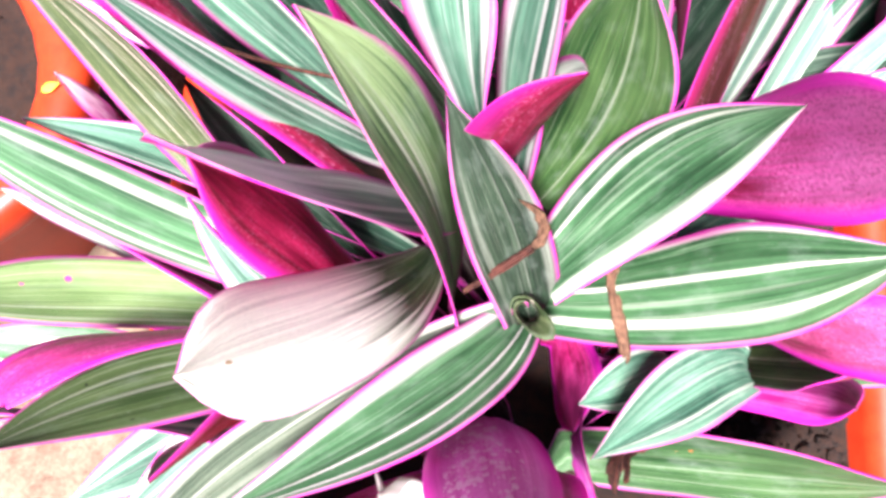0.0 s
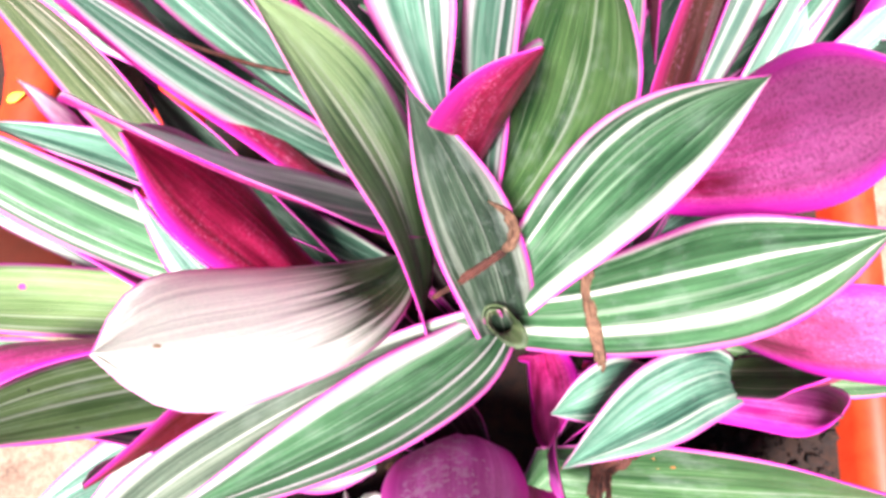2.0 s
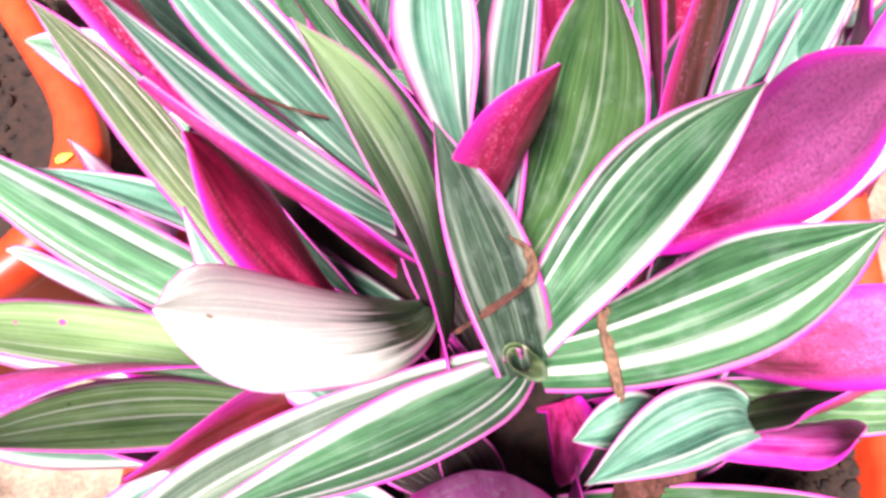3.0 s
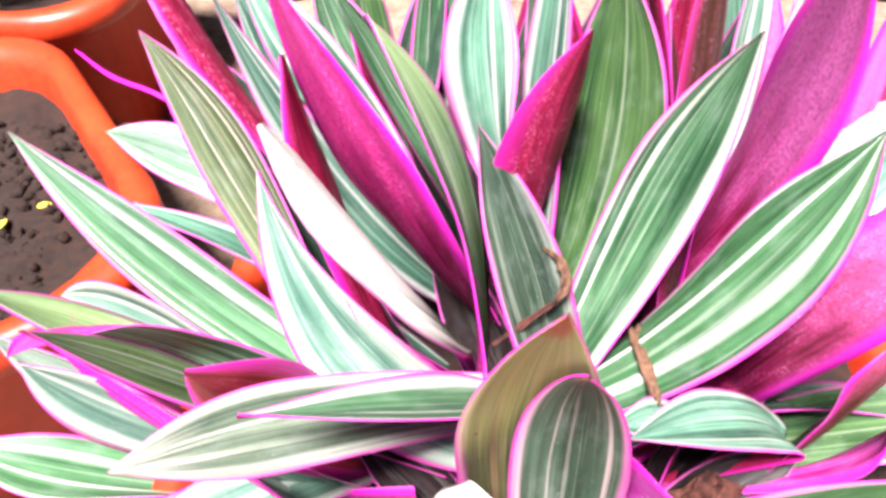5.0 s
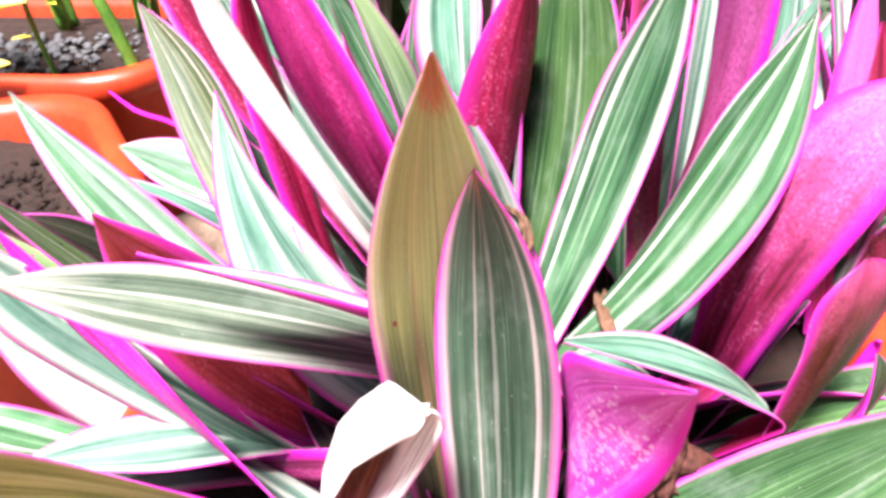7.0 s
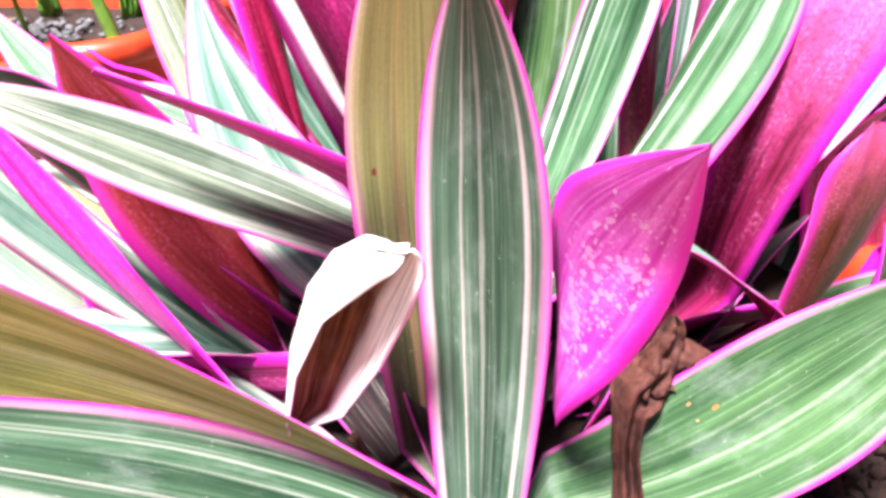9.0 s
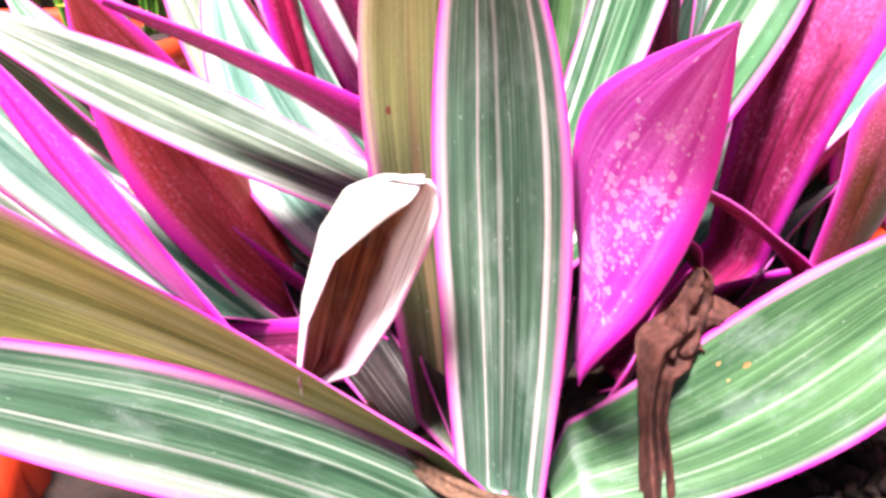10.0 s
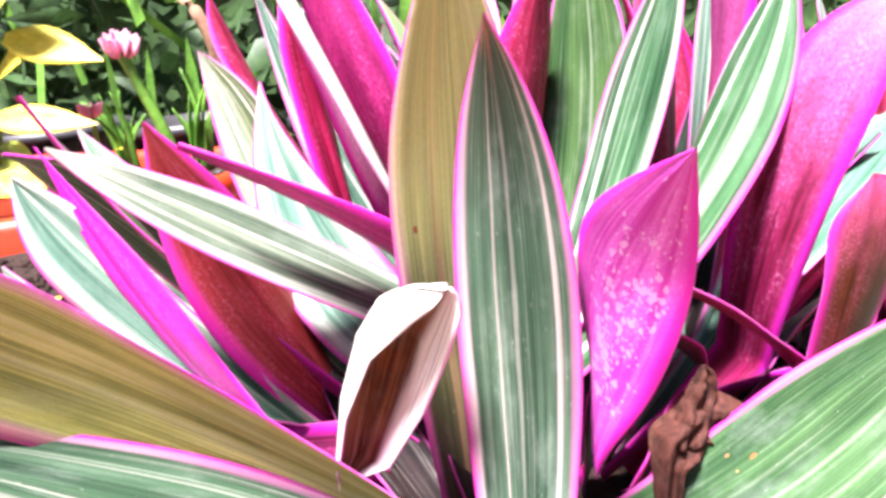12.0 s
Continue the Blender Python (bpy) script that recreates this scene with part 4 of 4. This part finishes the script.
def tube(pts, radii, origin=(0, 0, 0), n=14, m=7):
    mid = spline(pts, n)
    bm = bmesh.new()
    rings = []
    for i, p in enumerate(mid):
        d = (mid[min(i + 1, n)] - mid[max(i - 1, 0)]).normalized()
        a = d.orthogonal().normalized()
        b = d.cross(a)
        f = i / n * (len(radii) - 1)
        k = min(int(f), len(radii) - 2)
        r = radii[k] + (radii[k + 1] - radii[k]) * (f - k)
        rings.append([bm.verts.new(p - Vector(origin) + (a * math.cos(2 * math.pi * j / m) + b * math.sin(2 * math.pi * j / m)) * r) for j in range(m)])
    for r0, r1 in zip(rings, rings[1:]):
        for j in range(m):
            bm.faces.new((r0[j], r0[(j + 1) % m], r1[(j + 1) % m], r1[j]))
    bm.faces.new(rings[0]), bm.faces.new(rings[-1])
    bmesh.ops.recalc_face_normals(bm, faces=bm.faces)
    return bm


def aim(at, way, roll=0.0):
    """A pose with +y along way, at a place."""
    return Matrix.Translation(at) @ Vector(way).to_track_quat("Y", "Z").to_matrix().to_4x4() @ pose(0, 0, 0, 0, roll, 0)


# the yellow-leaved shrub beyond the bare planter
shrub = thing("yellow_shrub", "low shrub with broad yellow and lime leaves", "shrub", (-0.66, 0.60, 0.125))
part("stem", tube([(-0.66, 0.60, 0.12), (-0.64, 0.59, 0.22), (-0.61, 0.58, 0.34), (-0.60, 0.57, 0.46)], [0.006, 0.005, 0.004, 0.002], shrub.location), LEAFY, shrub)
for at, way, wide, long, mat in (
    ((-0.575, 0.56, 0.325), (1.0, 0.1, -0.30), 0.046, 0.115, YELLOW), ((-0.60, 0.54, 0.238), (1.0, 0.12, -0.10), 0.038, 0.125, YELLOW),
    ((-0.62, 0.52, 0.165), (1.0, 0.1, 0.05), 0.036, 0.12, YELLOW), ((-0.58, 0.55, 0.345), (0.7, -0.1, 0.5), 0.05, 0.085, LIME),
    ((-0.61, 0.55, 0.335), (0.2, -0.4, 0.6), 0.05, 0.09, YELLOW), ((-0.62, 0.55, 0.25), (0.3, -0.6, 0.3), 0.045, 0.07, LIME),
    ((-0.60, 0.57, 0.29), (0.6, -0.3, 0.1), 0.04, 0.06, YELLOW), ((-0.62, 0.56, 0.20), (0.8, -0.2, -0.2), 0.04, 0.07, LIME),
    ((-0.63, 0.55, 0.40), (0.6, -0.3, 0.2), 0.05, 0.10, YELLOW), ((-0.64, 0.57, 0.30), (-0.5, -0.5, 0.2), 0.05, 0.09, LIME),
):
    lf = part("leaf", oval(wide, long), mat, shrub)
    lf.matrix_basis = Matrix.Translation(-shrub.location) @ aim(at, way, 55)
rng = random.Random(17)
for k in range(30):
    at = (-0.70 + rng.uniform(-0.06, 0.06), 0.56 + rng.uniform(-0.03, 0.05), 0.14 + 0.36 * k / 29)
    way = (rng.uniform(-0.2, 1.0), rng.uniform(-0.8, 0.1), rng.uniform(-0.2, 0.5))
    lf = part("leaf", oval(rng.uniform(0.030, 0.05), rng.uniform(0.05, 0.085)), (YELLOW, LIME, YELLOW, LEAFY)[k % 4], shrub)
    lf.matrix_basis = Matrix.Translation(-shrub.location) @ aim(at, way, rng.uniform(20, 80))

# the pink flower on its green stalk
flower = thing("pink_flower", "pale pink flower bud on a thick green stalk", "flower", (-0.41, 0.60, 0.125))
part("stalk", tube([(-0.405, 0.602, 0.12), (-0.418, 0.593, 0.20), (-0.438, 0.582, 0.27), (-0.446, 0.578, 0.298)], [0.0075, 0.007, 0.006, 0.007], flower.location), LEAFY, flower)
for k in range(18):
    a, open_up = 2.4 * k, 1.1 - 0.055 * k
    pet = part("petal", oval(0.019, 0.030), PETAL, flower)
    pet.matrix_basis = Matrix.Translation(-flower.location) @ aim((-0.446, 0.578, 0.295), (open_up * math.cos(a), open_up * math.sin(a), 0.75), 90)
side_bud = thing("pink_flower", "small faded pink flower head behind the yellow shrub", "flower", (-0.52, 0.62, 0.125))
part("stalk", tube([(-0.52, 0.62, 0.12), (-0.517, 0.605, 0.18), (-0.514, 0.598, 0.232)], [0.003, 0.003, 0.003], side_bud.location), LEAFY, side_bud)
for k in range(6):
    a = 2 * math.pi * k / 6
    pet = part("petal", oval(0.014, 0.022), PETAL, side_bud)
    pet.matrix_basis = Matrix.Translation(-side_bud.location) @ aim((-0.514, 0.598, 0.230), (0.6 * math.cos(a), 0.6 * math.sin(a), 0.6), 90)


def tuft(label, at, count, tall, seed, mat=LEAFY, spread=0.5):
    """A tuft of strap-like grass blades."""
    tf = thing("grass_tuft", label, "grass", at, "grass tufts")
    r = random.Random(seed)
    for _ in range(count):
        a, lean, h = r.uniform(0, 6.28), r.uniform(0.1, spread), tall * r.uniform(0.6, 1.1)
        d = Vector((math.cos(a) * lean, math.sin(a) * lean, 0))
        root = Vector((r.uniform(-0.012, 0.012), r.uniform(-0.012, 0.012), -0.004))
        bm = ribbon([root, root + d * h * 0.35 + Vector((0, 0, h * 0.55)), root + d * h + Vector((0, 0, h * 0.92))], [0.008, 0.010, 0.001], (math.cos(a + 1.2), math.sin(a + 1.2), 0.3), r.random() * 9, n=10, m=2, crumple=0.0004)
        part("blade", bm, mat, tf)
    return tf


tuft("fresh green grass tuft growing from gravelly soil", (-0.62, 0.80, 0.128), 12, 0.13, 3)
tuft("fresh green grass tuft growing from gravelly soil", (-0.50, 0.80, 0.128), 10, 0.15, 4)
tuft("pale green grass tuft beside the pink flower", (-0.40, 0.72, 0.128), 6, 0.07, 6)
tuft("fresh green grass tuft growing from gravelly soil", (-0.86, 0.76, 0.128), 9, 0.12, 8)
for at, way, label in (((-0.249, 0.272, 0.1425), (0.7, 0.4, 0.02), "small yellow leaf scrap on a planter rim"), ((-0.625, 0.785, 0.165), (0.8, -0.5, 0.1), "fallen yellow petal caught in the grass"), ((-0.66, 0.74, 0.132), (0.6, 0.3, 0.02), "fallen yellow leaf on gravelly soil"), ((-0.70, 0.70, 0.131), (0.9, 0.1, 0.02), "fallen yellow leaf on gravelly soil"), ((-0.345, 0.325, 0.112), (0.8, 0.3, 0.02), "small yellow leaf scrap on bare soil"), ((-0.365, 0.300, 0.112), (0.2, 0.8, 0.02), "small yellow leaf scrap on bare soil")):
    scrap = tagged(part("fallen_leaf", oval(0.006, 0.011) if "scrap" in label else oval(0.012, 0.024), YELLOW, None), label, "leaf", "fallen leaf scraps")
    scrap.matrix_basis = aim(at, way)

# gravel on the soil of the back planter
rng = random.Random(11)
bm = bmesh.new()
for _ in range(260):
    x, y = -0.60 + rng.gauss(0, 0.07), 0.69 + rng.gauss(0, 0.04)
    if y < 0.57 or y > 0.82 or x > -0.40:
        continue
    r = rng.uniform(0.003, 0.007)
    geo = bmesh.ops.create_icosphere(bm, subdivisions=1, radius=r, matrix=Matrix.Translation((x, y, 0.128 + r * 0.3)) @ Matrix.Diagonal((1, rng.uniform(0.7, 1.1), rng.uniform(0.5, 0.8), 1)))
    for v in geo["verts"]:
        v.co += Vector((rng.uniform(-1, 1), rng.uniform(-1, 1), rng.uniform(-1, 1))) * r * 0.2
tagged(part("gravel", bm, PEBBLE, None), "grey gravel strewn on planter soil", "gravel", kind="stuff")

# crumbs of soil in the two nearer planters
for cx, cy, sx, sy, top, label in ((-0.44, 0.32, 0.13, 0.12, 0.106, "dark soil crumbs on bare planter soil"), (0.20, 0.10, 0.055, 0.10, 0.067, "dark soil crumbs under the striped plants")):
    bm = bmesh.new()
    for _ in range(900):
        x, y, r = cx + rng.uniform(-sx, sx), cy + rng.uniform(-sy, sy), 0.001 + 0.004 * rng.random() ** 3
        geo = bmesh.ops.create_icosphere(bm, subdivisions=1, radius=r, matrix=Matrix.Translation((x, y, top + r * 0.3)))
        for v in geo["verts"]:
            v.co += Vector((rng.uniform(-1, 1), rng.uniform(-1, 1), rng.uniform(-1, 1))) * r * 0.35
    tagged(part("soil_crumbs", bm, SOIL, None), label, "soil", kind="stuff")


def black_pot(x, y, r, h, label="black plastic nursery pot filled with soil"):
    pot = thing("nursery_pot", label, "pot", (x, y, GROUND), "black nursery pots")
    bm = bmesh.new()
    rings = [[bm.verts.new((rr * math.cos(2 * math.pi * k / 24), rr * math.sin(2 * math.pi * k / 24), z)) for k in range(24)] for rr, z in ((r * 0.75, 0), (r * 0.95, h - 0.02), (r * 1.04, h - 0.02), (r * 1.04, h), (r * 0.98, h), (r * 0.9, h - 0.04))]
    for a, b in zip(rings, rings[1:]):
        for k in range(24):
            bm.faces.new((a[k], a[(k + 1) % 24], b[(k + 1) % 24], b[k]))
    bm.faces.new(list(reversed(rings[0])))
    part("shell", bm, BLACK, pot)
    bm = bmesh.new()
    bmesh.ops.create_circle(bm, cap_ends=True, segments=24, radius=r * 0.92)
    bmesh.ops.translate(bm, verts=bm.verts, vec=(0, 0, h - 0.03))
    part("soil", bm, SOIL, pot)


for x, y, r, h in ((-0.62, 1.02, 0.12, 0.24), (-0.92, 1.04, 0.13, 0.24), (-0.34, 1.06, 0.12, 0.23), (-0.06, 1.10, 0.12, 0.24), (0.24, 1.08, 0.13, 0.23), (0.55, 1.05, 0.12, 0.24), (-1.22, 1.0, 0.13, 0.24)):
    black_pot(x, y, r, h)
branch = thing("bent_stem", "thick bent brown plant stem", "stem", (-0.60, 1.02, 0.15))
part("stem", tube([(-0.60, 1.02, 0.15), (-0.55, 0.99, 0.26), (-0.57, 0.97, 0.36), (-0.64, 0.98, 0.40)], [0.012, 0.011, 0.010, 0.008], branch.location), BARK, branch)

# dark planting beyond
bm = bmesh.new()
rng = random.Random(21)
for _ in range(9000):
    y = 1.18 + abs(rng.gauss(0, 0.35))
    x, z = rng.uniform(-2.6, 2.2), GROUND + rng.random() ** 1.2 * 1.5
    d = Vector((rng.gauss(0, 1), rng.gauss(0, 0.7) - 0.3, rng.gauss(0, 0.7) + 0.3)).normalized()
    w, long = rng.uniform(0.012, 0.035), rng.uniform(0.05, 0.14)
    side = d.cross(Vector((rng.gauss(0, 1), rng.gauss(0, 1), rng.gauss(0, 1)))).normalized()
    up = side.cross(d)
    p = Vector((x, y, z))
    vs = [bm.verts.new(q) for q in (p, p + d * long * 0.4 + side * w, p + d * long + up * 0.01, p + d * long * 0.4 - side * w, p + d * long * 0.45 + up * w * 0.5)]
    for i in range(4):
        bm.faces.new((vs[i], vs[(i + 1) % 4], vs[4]))
bmh = bmesh.new()
bmesh.ops.create_grid(bmh, x_segments=40, y_segments=12, size=1)
for v in bmh.verts:
    v.co = Vector((v.co.x * 8, 2.6 + 0.15 * noise.noise(v.co * 6), GROUND + 1.2 + v.co.y * 1.3))
tagged(part("backdrop", bmh, HEDGE, None), "dark green mass of distant shrubs", "backdrop", kind="structure")
tagged(part("hedge", bm, HEDGE, None), "dense dark green planting behind the pots", "plants", kind="stuff")
bm = bmesh.new()
for _ in range(240):
    p = Vector((rng.uniform(-2.0, 1.6), 1.10 + rng.random() * 0.2, rng.uniform(0.12, 0.9)))
    d = Vector((rng.gauss(0, 0.5), rng.gauss(0, 0.4) - 0.2, 1)).normalized()
    w, long = rng.uniform(0.006, 0.014), rng.uniform(0.08, 0.22)
    side = d.cross(Vector((0.2, 1, 0.1))).normalized() * w
    vs = [bm.verts.new(q) for q in (p - side, p + side, p + d * long * 0.6 + side, p + d * long, p + d * long * 0.6 - side)]
    bm.faces.new(vs)
tagged(part("tall_grass", bm, LEAFY, None), "scattered bright grass blades before the dark planting", "grass", kind="stuff")
